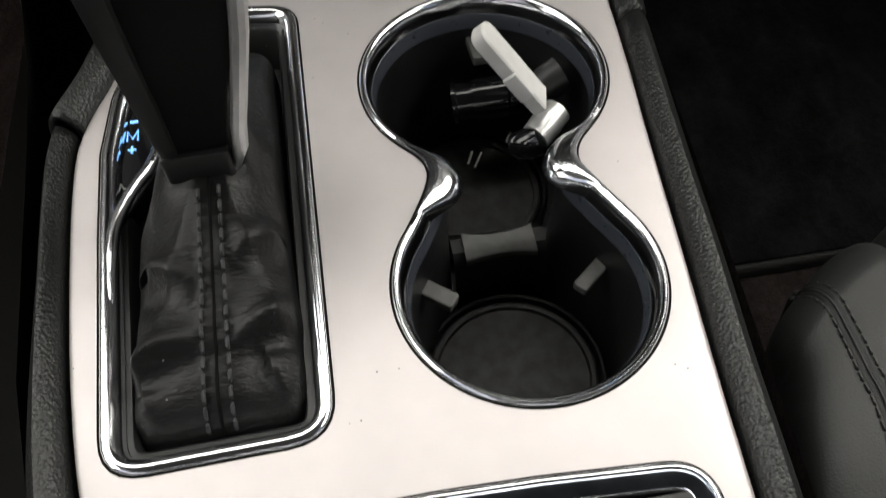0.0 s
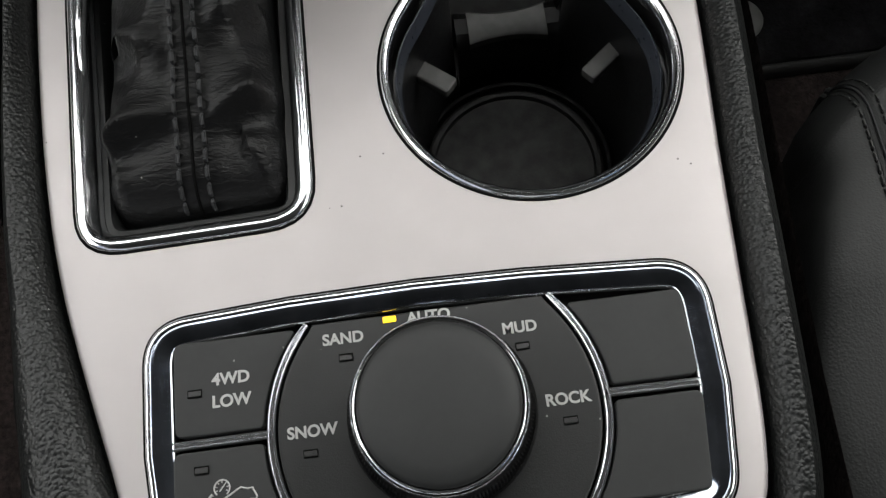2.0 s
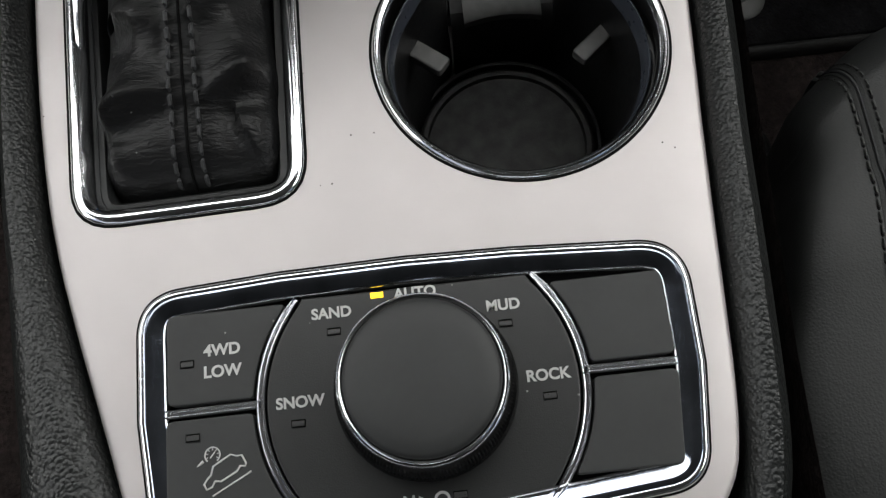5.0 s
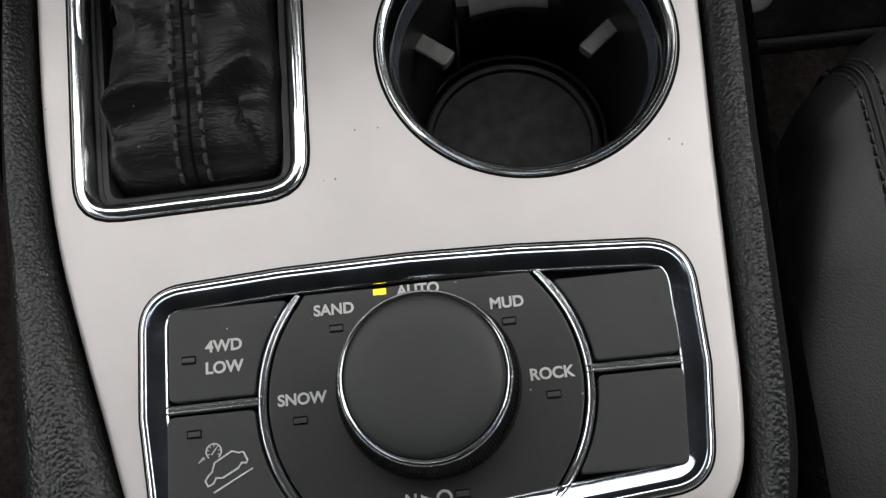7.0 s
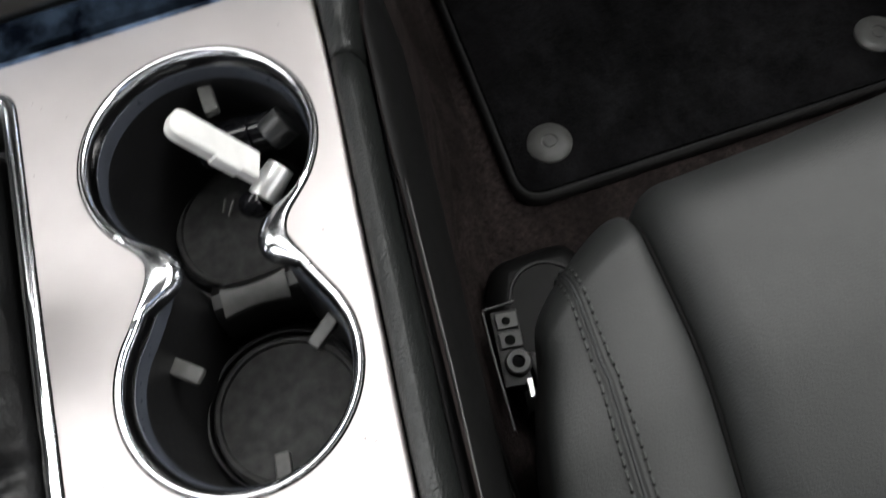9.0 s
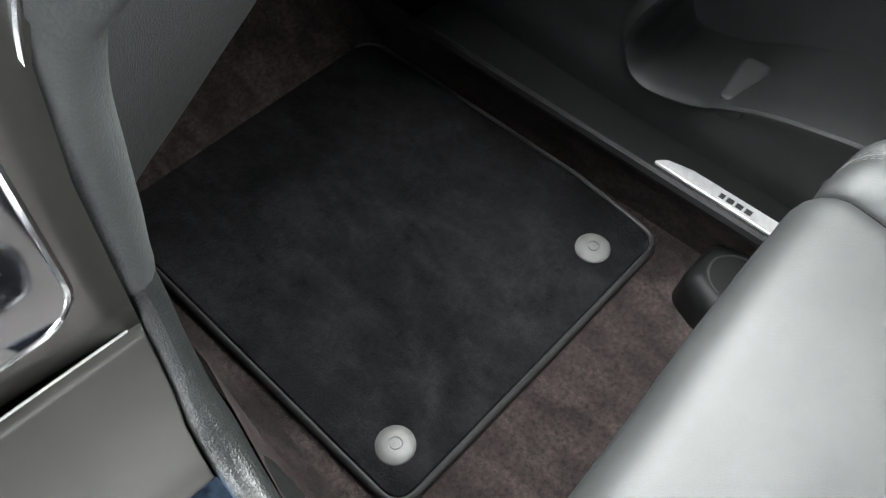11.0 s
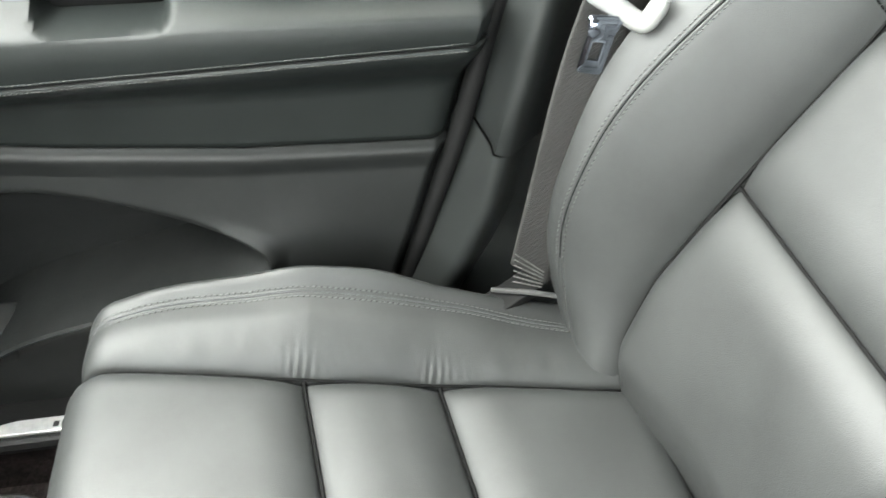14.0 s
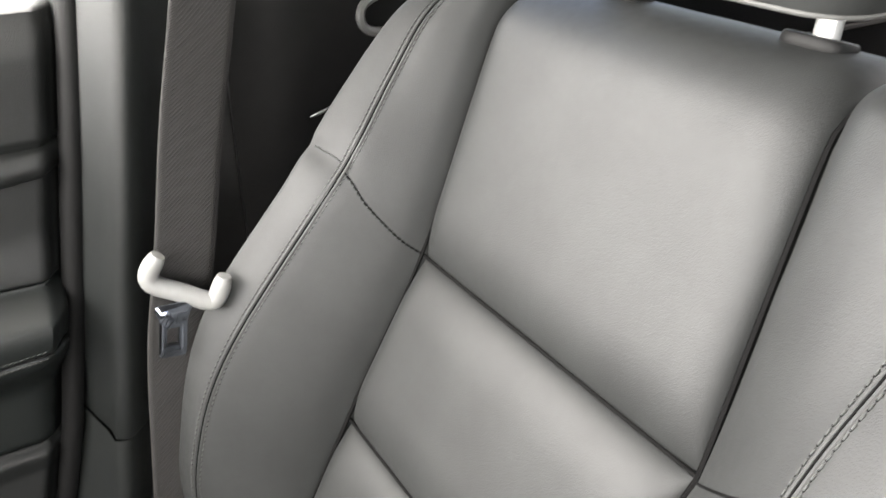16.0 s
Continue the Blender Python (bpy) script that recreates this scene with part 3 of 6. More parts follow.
        part(nm, grid(rows), M_PAD if nm == "side_pad" else M_RAIL, t, solid=-0.003)
    if side > 0:
        low = []
        for y in np.linspace(-0.06, 0.30, 24):
            x = interp(y, [-0.06, 0.02, 0.10, 0.20, 0.30], [0.094, 0.108, 0.116, 0.127, 0.137])
            low.append([(x, y, ZP - 0.016), (x + 0.006, y, ZP - 0.026), (x + 0.013, y, ZP - 0.060), (x + 0.019, y, ZP - 0.110), (x + 0.016, y, ZP - 0.114)])
        part("side_panel", grid(low), M_GRIP, t, "smooth black side panel under the padded edge", solid=-0.002)
        part("clip_strip", tube([(0.1130, 0.020, ZP - 0.024), (0.1195, 0.08, ZP - 0.024), (0.1245, 0.140, ZP - 0.023), (0.1310, 0.215, ZP - 0.022)], 0.0005), M_DISC, t, "thin shiny strip under the padded edge")
    return t


rail("console_edge", 1)
rail("console_edge", -1)


def cup_holder():
    c = thing("cup_holder", (0.048, 0.15, 0.27), "double black cup holder with chrome rim", "cup holder")
    part("chrome_rim", ring_sweep(CUPS, [(-0.0010, ZP + 0.0002), (-0.0006, ZP + 0.0009), (0.0001, ZP + 0.0014), (0.0009, ZP + 0.0013), (0.0016, ZP + 0.0007), (0.0023, ZP - 0.0005), (0.0029, ZP - 0.0024), (0.0033, ZP - 0.0048), (0.0035, ZP - 0.0072)]), M_CHROME, c, "chrome figure-eight rim")
    # Black ring draws the shadow in the gap between rim and plate.
    part("gap_shadow", ring_sweep(CUPS, [(-0.0017, ZP + 0.0001), (-0.0015, ZP + 0.0004), (-0.0009, ZP + 0.0004), (-0.0008, ZP - 0.001)]), M_SEAM, c, "black ring for the shadow gap round the rim")
    for sgn in (-1, 1):
        ids = [i for i, (x, y) in enumerate(CUPS) if abs(y - 0.1515) < 0.021 and (x - 0.048) * sgn > 0]
        ids.sort(key=lambda i: CUPS[i][1])
        rws = []
        for i in ids:
            w = 0.0010 + 0.0105 * math.exp(-((CUPS[i][1] - 0.1515) / 0.0115) ** 2)
            rws.append([(*inset(CUPS, d)[i], z) for d, z in ((-0.0008, ZP + 0.0015), (0.0004, ZP + 0.0017), (0.3 * w, ZP + 0.0014), (0.6 * w, ZP + 0.0004), (0.85 * w, ZP - 0.0016), (w, ZP - 0.0060))])
        part("waist_trim", grid(rws), M_CHROME, c, "flared chrome at the waist of the rim")
    part("inner_lip", ring_sweep(CUPS, [(0.0034, ZP - 0.0072), (0.0037, ZP - 0.0069), (0.0042, ZP - 0.0080), (0.0045, ZP - 0.0125), (0.0048, ZP - 0.0140)]), M_LIP, c, "blue-grey soft lip")
    part("liner", ring_sweep(CUPS, [(0.0048, ZP - 0.0140), (0.0052, 0.330), (0.0058, 0.300), (0.0066, 0.270)]), M_CUP, c)
    base = filled(inset(CUPS, 0.0062), [], 0.2712, 0.0)
    part("well_bottom", base, M_CUP, c)
    for (x, y), r, z in (((0.0458, 0.1054), 0.0350, 0.2805), ((0.0455, 0.2085), 0.0360, 0.2740)):
        part("floor_mat", join(lathe(x, y, [(r, z - 0.002), (r, z + 0.0020), (r - 0.0012, z + 0.0028), (r - 0.0030, z + 0.0026), (r - 0.0036, z + 0.0008), (r - 0.0060, z + 0.0004)]), disc(circle(x, y, r - 0.0060, 64), z + 0.0004)), M_CUPFLOOR, c, "dusty round rubber mat")
    for (x, y), r, z in (((0.0458, 0.1054), 0.0374, 0.2805), ((0.0455, 0.2085), 0.0385, 0.2740)):
        part("well_step", lathe(x, y, [(r + 0.0012, z - 0.019), (r + 0.0010, z + 0.0030), (r, z + 0.0042), (r - 0.0010, z + 0.0035), (r - 0.0014, z - 0.0030), (r - 0.004, z - 0.003)]), M_CUP, c, "moulded step round the mat")
    # saddle between the two wells
    rows = []
    for x in np.linspace(0.0290, 0.0690, 12):
        u = (x - 0.049) / 0.02
        rows.append([(x, 0.1490 - 0.005 * u * u, 0.270), (x, 0.1490 - 0.004 * u * u, 0.290), (x, 0.1500 - 0.002 * u * u, 0.305), (x, 0.1520, 0.3085), (x, 0.1590, 0.3085), (x, 0.1640 + 0.002 * u * u, 0.303), (x, 0.1680 + 0.004 * u * u, 0.270)])
    part("saddle", grid(rows), M_CUP, c)

    def tab(x, y, z, turn, w, h, dep, nm="spring_tab"):
        b = moved(rounded_box(w, dep, h, 0.0016), Matrix.Translation((x, y, z)) @ Euler((0, 0, radians(turn))).to_matrix().to_4x4())
        part(nm, b, M_TAB, c, "grey rubber spring tab")
    tab(0.0168, 0.1222, 0.329, 50, 0.0070, 0.004, 0.0190)
    tab(0.0772, 0.1190, 0.330, -51, 0.0062, 0.004, 0.0185)
    tab(0.0552, 0.2385, 0.340, 4, 0.0064, 0.005, 0.0170)
    tab(0.0430, 0.0740, 0.309, -6, 0.0066, 0.004, 0.0150)
    # wide tab between the wells: its near and far edges are hollowed arcs
    rows = []
    for k in np.linspace(-1, 1, 13):
        x = 0.0488 + 0.0150 * k
        y0, y1 = 0.1478 - 0.0022 * k * k, 0.1578 + 0.0026 * k * k
        rows.append([(x, y0, 0.3070), (x, y0 + 0.0002, 0.3098), (x, y0 + 0.0012, 0.3106), (x, y1 - 0.001, 0.3116), (x, y1, 0.3108), (x, y1, 0.3080)])
    part("spring_tab", grid(rows), M_TAB, c, "wide grey tab between the wells")
    return c


cup_holder()


def cup_contents():
    """What lies in the front well."""
    a, b = Vector((0.0475, 0.1985, 0.3855)), Vector((0.0715, 0.1845, 0.3560))
    t = thing("usb_stick", tuple(b), "white plastic stick with rounded end lying in the cup holder", "usb stick")
    d = (b - a).normalized()
    side = d.cross(Vector((0.25, 0.1, 1))).normalized()
    up = side.cross(d)
    m = Matrix((side, d, up)).transposed().to_4x4()
    m.translation = (a + b) / 2
    ln = (b - a).length
    loop = fillet([(-0.0062, -ln / 2), (0.0062, -ln / 2), (0.0070, ln / 2), (-0.0055, ln / 2 - 0.002)], [0.0055, 0.0055, 0.001, 0.001])
    stick = join(ring_sweep(loop, [(0.0008, -0.0032), (0, -0.0024), (0, 0.0024), (0.0008, 0.0032)]), disc(inset(loop, 0.0008), 0.0032), disc(inset(loop, 0.0008), -0.0032))
    part("case", moved(stick, m), M_WHITE, t)
    part("shoulder", moved(moved(rounded_box(0.0030, 0.012, 0.0062, 0.001), Matrix.Translation((0.0062, 0.006, 0))), m), M_WHITE, t)
    e = thing("metal_connector", (0.0775, 0.1915, 0.338), "short polished metal sleeve beside the white stick", "metal sleeve")
    part("sleeve", tube([(0.0678, 0.1780, 0.3440), (0.0735, 0.1830, 0.3455), (0.0792, 0.1878, 0.3470)], [0.0062, 0.0066, 0.0060], 24), M_STEEL, e)
    part("ring", tube([(0.0615, 0.1800, 0.3360), (0.0620, 0.1795, 0.3385), (0.0645, 0.1780, 0.3405), (0.0700, 0.1775, 0.3435)], [0.0042, 0.0060, 0.0066, 0.0068], 22, cap=False), M_GLOSS, e, "black bored end")
    g = thing("power_adapter", (0.05, 0.19, 0.30), "black ribbed power adapter lying in the cup holder", "adapter")
    ax = [Vector((0.0425, 0.2290, 0.318)), Vector((0.0445, 0.2288, 0.3182)), Vector((0.0450, 0.2287, 0.3183)), Vector((0.0520, 0.2280, 0.319)), Vector((0.0525, 0.2280, 0.319)), Vector((0.0680, 0.2262, 0.321)), Vector((0.0685, 0.2261, 0.321)), Vector((0.0800, 0.2250, 0.322))]
    part("body", tube(ax, [0.0098, 0.0098, 0.0086, 0.0086, 0.0100, 0.0100, 0.0092, 0.0092], 28), M_GLOSS, g)
    part("collar", tube([(0.0770, 0.2080, 0.341), (0.0800, 0.2088, 0.342), (0.0870, 0.2105, 0.345), (0.0872, 0.2106, 0.345), (0.0840, 0.2098, 0.3438)], [0.0070, 0.0078, 0.0080, 0.0064, 0.0060], 24, cap=False), M_DIAL, g, "open black collar")
    for x, y, z, dx, dy in ((0.0440, 0.1965, 0.312, 0.0025, 0.005), (0.0462, 0.1930, 0.313, 0.0040, 0.006), (0.0620, 0.2020, 0.316, 0.003, 0.004)):
        p = Vector((x, y, z))
        part("contact", tube([p, p + Vector((dx, dy, 0.002))], 0.0006, 8), M_DARKSATIN, g, "small shiny contact")


cup_contents()


def gear_lever():
    t = thing("gear_lever", (-0.053, 0.15, ZP - 0.01), "black gear lever with stitched leather boot in a chrome frame", "gear lever")
    part("chrome_frame", ring_sweep(GATE, [(-0.0008, ZP + 0.0002), (-0.0005, ZP + 0.0008), (0.0, ZP + 0.0012), (0.0008, ZP + 0.0016), (0.0018, ZP + 0.0017), (0.0028, ZP + 0.0013), (0.0036, ZP + 0.0006),
                                           (0.0044, ZP - 0.0005), (0.0050, ZP - 0.0020), (0.0054, ZP - 0.0040), (0.0057, ZP - 0.0070)]), M_CHROME, t, "polished chrome frame")
    # Gap shadow round the lever frame, built as a black ring.
    part("gap_shadow", ring_sweep(GATE, [(-0.0015, ZP + 0.0001), (-0.0013, ZP + 0.0004), (-0.0007, ZP + 0.0004), (-0.0006, ZP - 0.001)]), M_SEAM, t, "black ring for the shadow gap round the frame")
    part("inner_wall", ring_sweep(GATE, [(0.0056, ZP - 0.0050), (0.0075, ZP - 0.0046), (0.0085, ZP - 0.0060), (0.0100, ZP - 0.030)]), M_DIAL, t)
    part("well_bottom", disc(inset(GATE, 0.0095), ZP - 0.026), M_BLACK, t)
    # glossy selector plate with its display
    sel = fillet([(-0.0930, 0.1470), (-0.0755, 0.1800), (-0.0700, 0.250), (-0.0880, 0.247), (-0.0945, 0.213), (-0.0955, 0.180)], 0.003)
    part("selector_plate", slab(sel, ZP - 0.012, ZP - 0.004), M_GLOSS, t, "gloss black selector plate")
    part("selector_trim", tube(spline([(-0.0895, 0.1080, ZP - 0.0014), (-0.0905, 0.1250, ZP - 0.0004), (-0.0910, 0.1400, ZP + 0.0002), (-0.0900, 0.1520, ZP + 0.0006), (-0.0850, 0.1650, ZP + 0.0008), (-0.0785, 0.1770, ZP + 0.0008), (-0.0745, 0.195, ZP + 0.0005)], 25), [0.0014] * 3 + [0.0019] * 4 + [0.0023] * 18, 12), M_CHROME, t, "chrome trim of the selector plate")
    part("display_border", tube([(-0.0895, 0.224, ZP - 0.0038), (-0.0925, 0.205, ZP - 0.0038), (-0.0932, 0.176, ZP - 0.0038), (-0.0900, 0.170, ZP - 0.0038), (-0.0855, 0.172, ZP - 0.0038)], 0.0004, 8), M_DARKSATIN, t, "thin satin line round the display")
    part("display_letter", tube([(-0.0902 + u * 0.0040, 0.1940 + v * 0.0050, ZP - 0.0036) for u, v in ((0, 0), (0, 1), (0.5, 0.15), (1, 1), (1, 0))], 0.00038, 6), M_BLUEWHITE, t)
    part("display_minus", box(-0.0897, -0.0867, 0.2035, 0.2047, ZP - 0.0040, ZP - 0.0036), M_BLUEWHITE, t, smooth=False)
    part("display_plus", join(box(-0.0897, -0.0867, 0.1889, 0.1896, ZP - 0.0040, ZP - 0.0036), box(-0.0886, -0.0878, 0.1876, 0.1909, ZP - 0.0040, ZP - 0.0035)), M_BLUEWHITE, t, smooth=False)
    # leather boot
    base = resample(fillet([(-0.0832, 0.0655), (-0.0278, 0.0662), (-0.0282, 0.1000), (-0.0315, 0.1500), (-0.0325, 0.2380), (-0.0700, 0.2380), (-0.0720, 0.1900), (-0.0835, 0.1400)], 0.012, 8), 260)
    FOLDS = ((-0.079, 0.0905, -0.060, 0.0950, 0.0052, 0.0040), (-0.029, 0.0995, -0.050, 0.0930, 0.0050, 0.0042), (-0.0375, 0.0830, -0.0315, 0.0705, 0.0026, 0.0030),
             (-0.074, 0.1200, -0.061, 0.1130, 0.0040, 0.0045), (-0.034, 0.1260, -0.046, 0.1180, 0.0040, 0.0040), (-0.0770, 0.0800, -0.0755, 0.0700, 0.0022, 0.0022))

    def fold(x, y):
        h = 0.0
        for ax, ay, bx, by, hh, ww in FOLDS:
            dx, dy = bx - ax, by - ay
            k = ((x - ax) * dx + (y - ay) * dy) / (dx * dx + dy * dy)
            kc = min(max(k, 0.0), 1.0)
            d = math.hypot(x - ax - kc * dx, y - ay - kc * dy)
            side = (dx * (y - ay) - dy * (x - ax))
            under = (side < 0) == (dx > 0)
            h += 1.7 * hh * (1 - 0.75 * kc) * (math.exp(-(d / (ww * (0.55 if under else 1.5))) ** 2) - (0.5 * math.exp(-((d - 1.7 * ww) / ww) ** 2) if under else 0))
        return h
    n = len(base)
    cx, cy = -0.0512, 0.1585
    rows = []
    for j in range(81):
        u = j / 80
        row = []
        for i in range(n):
            bx, by = base[i]
            a = math.atan2(by - 0.150, bx + 0.056)
            ca, sa = math.cos(a), math.sin(a)
            k = 1.0 / ((abs(ca) / 0.0135) ** 4 + (abs(sa) / 0.0105) ** 4) ** 0.25
            tx, ty = cx + ca * k, cy + sa * k
            f = 0.85 * u + 0.15 * u * u
            x, y = bx + (tx - bx) * f, by + (ty - by) * f
            z = ZP - 0.0160 + 0.0170 * (1 - math.exp(-u / 0.055)) + 0.0260 * u ** 1.3
            w = math.sin(math.pi * min(1.0, u * 1.02)) ** 0.7
            mid = 1 - math.exp(-((x + 0.0535) / 0.008) ** 2)
            z += w * fold(x, y) * (0.25 + 0.75 * mid)
            z += w * mid * 0.0018 * noise.noise((x * 30 + 3.0, y * 26, 2.4)) + w * 0.0003 * noise.noise((x * 60, y * 190, 5.0))
            x += w * 0.0018 * noise.noise((y * 30, u * 3, 1.3)) * mid
            z += 0.0010 * w * math.exp(-((x + 0.0535 + 0.0012 * math.sin(y * 90)) / 0.0042) ** 4)
            row.append((x, y, z))
        rows.append(row)
    part("boot", grid(rows, False, True), M_BOOT, t, "creased black leather boot")
    i0 = min(range(n), key=lambda i: abs(base[i][0] + 0.0545) + (0 if base[i][1] < 0.08 else 9))

    def along(j, off):
        row = rows[j]
        c = Vector(row[i0])
        k = min((i for i in range(n) if row[i][1] < 0.1575), key=lambda i: abs(row[i][0] - c.x - off * (1 - 0.25 * j / 80)))
        v = Vector(row[k])
        v.x = c.x + off * (1 - 0.25 * j / 80)
        return v
    for off in (-0.0042, 0.0042):
        part("seam_stitch", stitches([along(j, off) + Vector((0, -0.0003, 0.0005)) for j in range(4, 78)], (0, -0.35, 1), 0.0038, 0.0012, 0.00068), M_STITCH, t, "raised dark thread")
    part("centre_seam", tube([Vector(rows[j][i0]) + Vector((0, -0.0003, 0.0000)) for j in range(2, 79)], 0.0005, 6), M_SEAM, t)
    # lever above the boot
    col = [(0.386, -0.0535, 0.0115, 0.0105, 0.1580), (0.391, -0.0535, 0.0125, 0.0112, 0.1580), (0.402, -0.0528, 0.0138, 0.0125, 0.1590), (0.416, -0.0515, 0.0160, 0.0140, 0.1600), (0.430, -0.0478, 0.0182, 0.0170, 0.1620), (0.452, -0.0455, 0.0215, 0.0210, 0.1660), (0.480, -0.0445, 0.0225, 0.0240, 0.1720), (0.500, -0.0445, 0.0200, 0.0230, 0.1760), (0.508, -0.0445, 0.0120, 0.0140, 0.1780)]
    rws = []
    for z, x, hx, hy, y in col:
        lp = fillet([(x - hx, y - hy), (x + hx, y - hy), (x + hx, y + hy), (x - hx, y + hy)], min(hx, hy) * 0.55, 5)
        rws.append([(p[0], p[1], z) for p in lp])
    V, F = grid(rws, False, True)
    k = len(rws[0])
    F.append(tuple(range(len(V) - k, len(V))))
    part("knob", (V, F), M_GRIP, t, "black grip")
    part("collar", tube([(-0.0535, 0.1580, 0.3830), (-0.0535, 0.1580, 0.3885)], [0.0135, 0.0132], 24), M_BLACK, t)
    part("base_collar", moved(rounded_box(0.022, 0.006, 0.012, 0.002), Matrix.Translation((-0.0535, 0.1470, 0.3905))), M_DIAL, t, "dark collar at the foot of the grip")
    left = [(-0.0628, -0.0584, 0.1478, 0.3885), (-0.0640, -0.0584, 0.1462, 0.403), (-0.0644, -0.0580, 0.1452, 0.420), (-0.0652, -0.0580, 0.1445, 0.440), (-0.0662, -0.0580, 0.1450, 0.462), (-0.0660, -0.0585, 0.1490, 0.485)]
    right = [(-0.0436, -0.0408, 0.1475, 0.3865), (-0.0408, -0.0374, 0.1465, 0.394), (-0.0390, -0.0354, 0.1455, 0.405), (-0.0350, -0.0312, 0.1448, 0.422), (-0.0308, -0.0268, 0.1445, 0.440), (-0.0268, -0.0228, 0.1450, 0.462), (-0.0263, -0.0225, 0.1490, 0.485)]
    # Left wing is dial black, not steel: its shade is put into the colour.
    for band, mat in ((left, M_DIAL), (right, M_STEEL)):
        rws = []
        for a, b, y, z in band:
            rws.append([(a, y + 0.0020, z), (a + 0.0008, y - 0.0010, z), ((a + b) / 2, y - 0.0016, z), (b - 0.0008, y - 0.0010, z), (b, y + 0.0020, z)])
        part("side_trim", grid(rws), mat, t, "satin wing of the lever, the left one darkened for shade", solid=0.0008)
    part("trim_tip", tube([(-0.0470, 0.1458, 0.3955), (-0.0448, 0.1455, 0.3905), (-0.0425, 0.1458, 0.3870), (-0.0405, 0.1462, 0.3885)], [0.0007, 0.0009, 0.0009, 0.0006], 8), M_CHROME, t, "bright hooked tip")
    return t


gear_lever()


def terrain_controls():
    t = thing("drive_mode_panel", (0.008, 0.002, ZP - 0.004), "black drive-mode switch panel in a chrome frame with a rotary knob", "switch panel")
    # The shadow line round the switch frame is a black ring.
    part("gap_shadow", ring_sweep(BEZEL, [(-0.0012, ZP + 0.0001), (-0.0010, ZP + 0.0003), (-0.0005, ZP + 0.0003), (-0.0004, ZP - 0.001)]), M_SEAM, t, "black ring for the shadow gap round the frame")
    part("chrome_frame", ring_sweep(BEZEL, [(-0.0007, ZP + 0.0001), (-0.0006, ZP + 0.0005), (-0.0002, ZP + 0.0009), (0.0003, ZP + 0.0012), (0.0008, ZP + 0.0013), (0.0012, ZP + 0.0012), (0.0014, ZP + 0.0006)]), M_CHROME, t, "thin chrome outer edge")
    part("frame_band", ring_sweep(BEZEL, [(0.0013, ZP + 0.0006), (0.0016, ZP + 0.0007), (0.0035, ZP + 0.0003), (0.0060, ZP - 0.0007), (0.0066, ZP - 0.0040)]), M_DARKCHROME, t, "wide chrome band with dark reflections in its colour")
    inner = inset(BEZEL, 0.0066)
    part("inner_edge", ring_sweep(BEZEL, [(0.0060, ZP - 0.0010), (0.0062, ZP - 0.0003), (0.0065, ZP - 0.0001), (0.0068, ZP - 0.0003), (0.0070, ZP - 0.0009), (0.0071, ZP - 0.0030)]), M_CHROME, t, "thin chrome inner edge")
    part("backing", disc(inner, ZP - 0.0036), M_SEAM, t)
    cx, cy, R = 0.0071, 0.0010, 0.0436
    top, bot = 0.0314, -0.0310
    a0 = math.asin((top - cy) / R)
    a1 = math.asin((bot - cy) / R)
    right = [(cx + R * math.cos(a), cy + R * math.sin(a)) for a in np.linspace(a1, a0, 20)]
    left = [(2 * cx - x, y) for x, y in reversed(right)]
    dial = right + left
    part("dial_plate", slab(inset(dial, 0.0016), ZP - 0.004, ZP - 0.0004, 0.0006), M_DIAL, t, "matte black dial plate")
    zt = ZP - 0.0002
    xl0, xr0 = -0.0622, 0.0752

    def divider(line):
        """A dark metal strip with a bright bead along each edge."""
        line = [Vector((x, y, zt)) for x, y in line]
        rows = []
        for i, p in enumerate(line):
            d = (line[min(i + 1, len(line) - 1)] - line[max(i - 1, 0)]).normalized()
            o = Vector((-d.y, d.x, 0)) * (min(1.0, 0.6 + 0.2 * min(i, len(line) - 1 - i)) if len(line) > 2 else 1.0)
            rows.append([p + o * u + Vector((0, 0, h)) for u, h in ((-0.0012, -0.0020), (-0.0012, 0.0), (-0.0010, 0.0004), (-0.0007, 0.0004), (-0.0004, -0.0002), (0.0004, -0.0002), (0.0007, 0.0004), (0.0010, 0.0004), (0.0012, 0.0), (0.0012, -0.0020))])
        part("chrome_divider", grid(rows), M_CHROME, t, "thin chrome divider")
    long_r = [(cx + R * math.cos(a), cy + R * math.sin(a)) for a in np.linspace(math.asin((-0.0298 - cy) / R), math.asin((0.0298 - cy) / R), 24)]
    divider(long_r)
    divider([(2 * cx - x, y) for x, y in long_r])
    divider([(xl0, 0.0018), (cx - R, 0.0020)])
    divider([(cx + R, 0.0016), (xr0, 0.0014)])

    def button(side, y0, y1, nm):
        pts = []
        arcy = np.linspace(y0, y1, 8)
        if side < 0:
            arc = [(cx - math.sqrt(max(R * R - (y - cy) ** 2, 1e-8)) - 0.0019, y) for y in arcy]
            pts = [(xl0 + 0.0003, y1), (xl0 + 0.0008, y0)] + arc
        else:
            arc = [(cx + math.sqrt(max(R * R - (y - cy) ** 2, 1e-8)) + 0.0019, y) for y in arcy]
            pts = [(xr0 - 0.0012 * (1 if y0 < 0 else 0), y1), (xr0 - 0.0025 * (1 if y0 < 0 else 0), y0)][::-1] + list(reversed(arc))
            pts = [(xr0 - (0.0030 if y0 < 0 else 0.0), y0), (xr0, y1)] + list(reversed(arc))
        loop = fillet(pts, [0.0022, 0.0022] + [0.0016] + [0] * 6 + [0.0016], 5)
        return part(nm, slab(loop, ZP - 0.004, ZP + 0.0002, 0.0004), M_RUBBERY, t, "soft black push button")
    b1 = button(-1, 0.0038, 0.0288, "button")
    b2 = button(-1, -0.0250, -0.0001, "button")
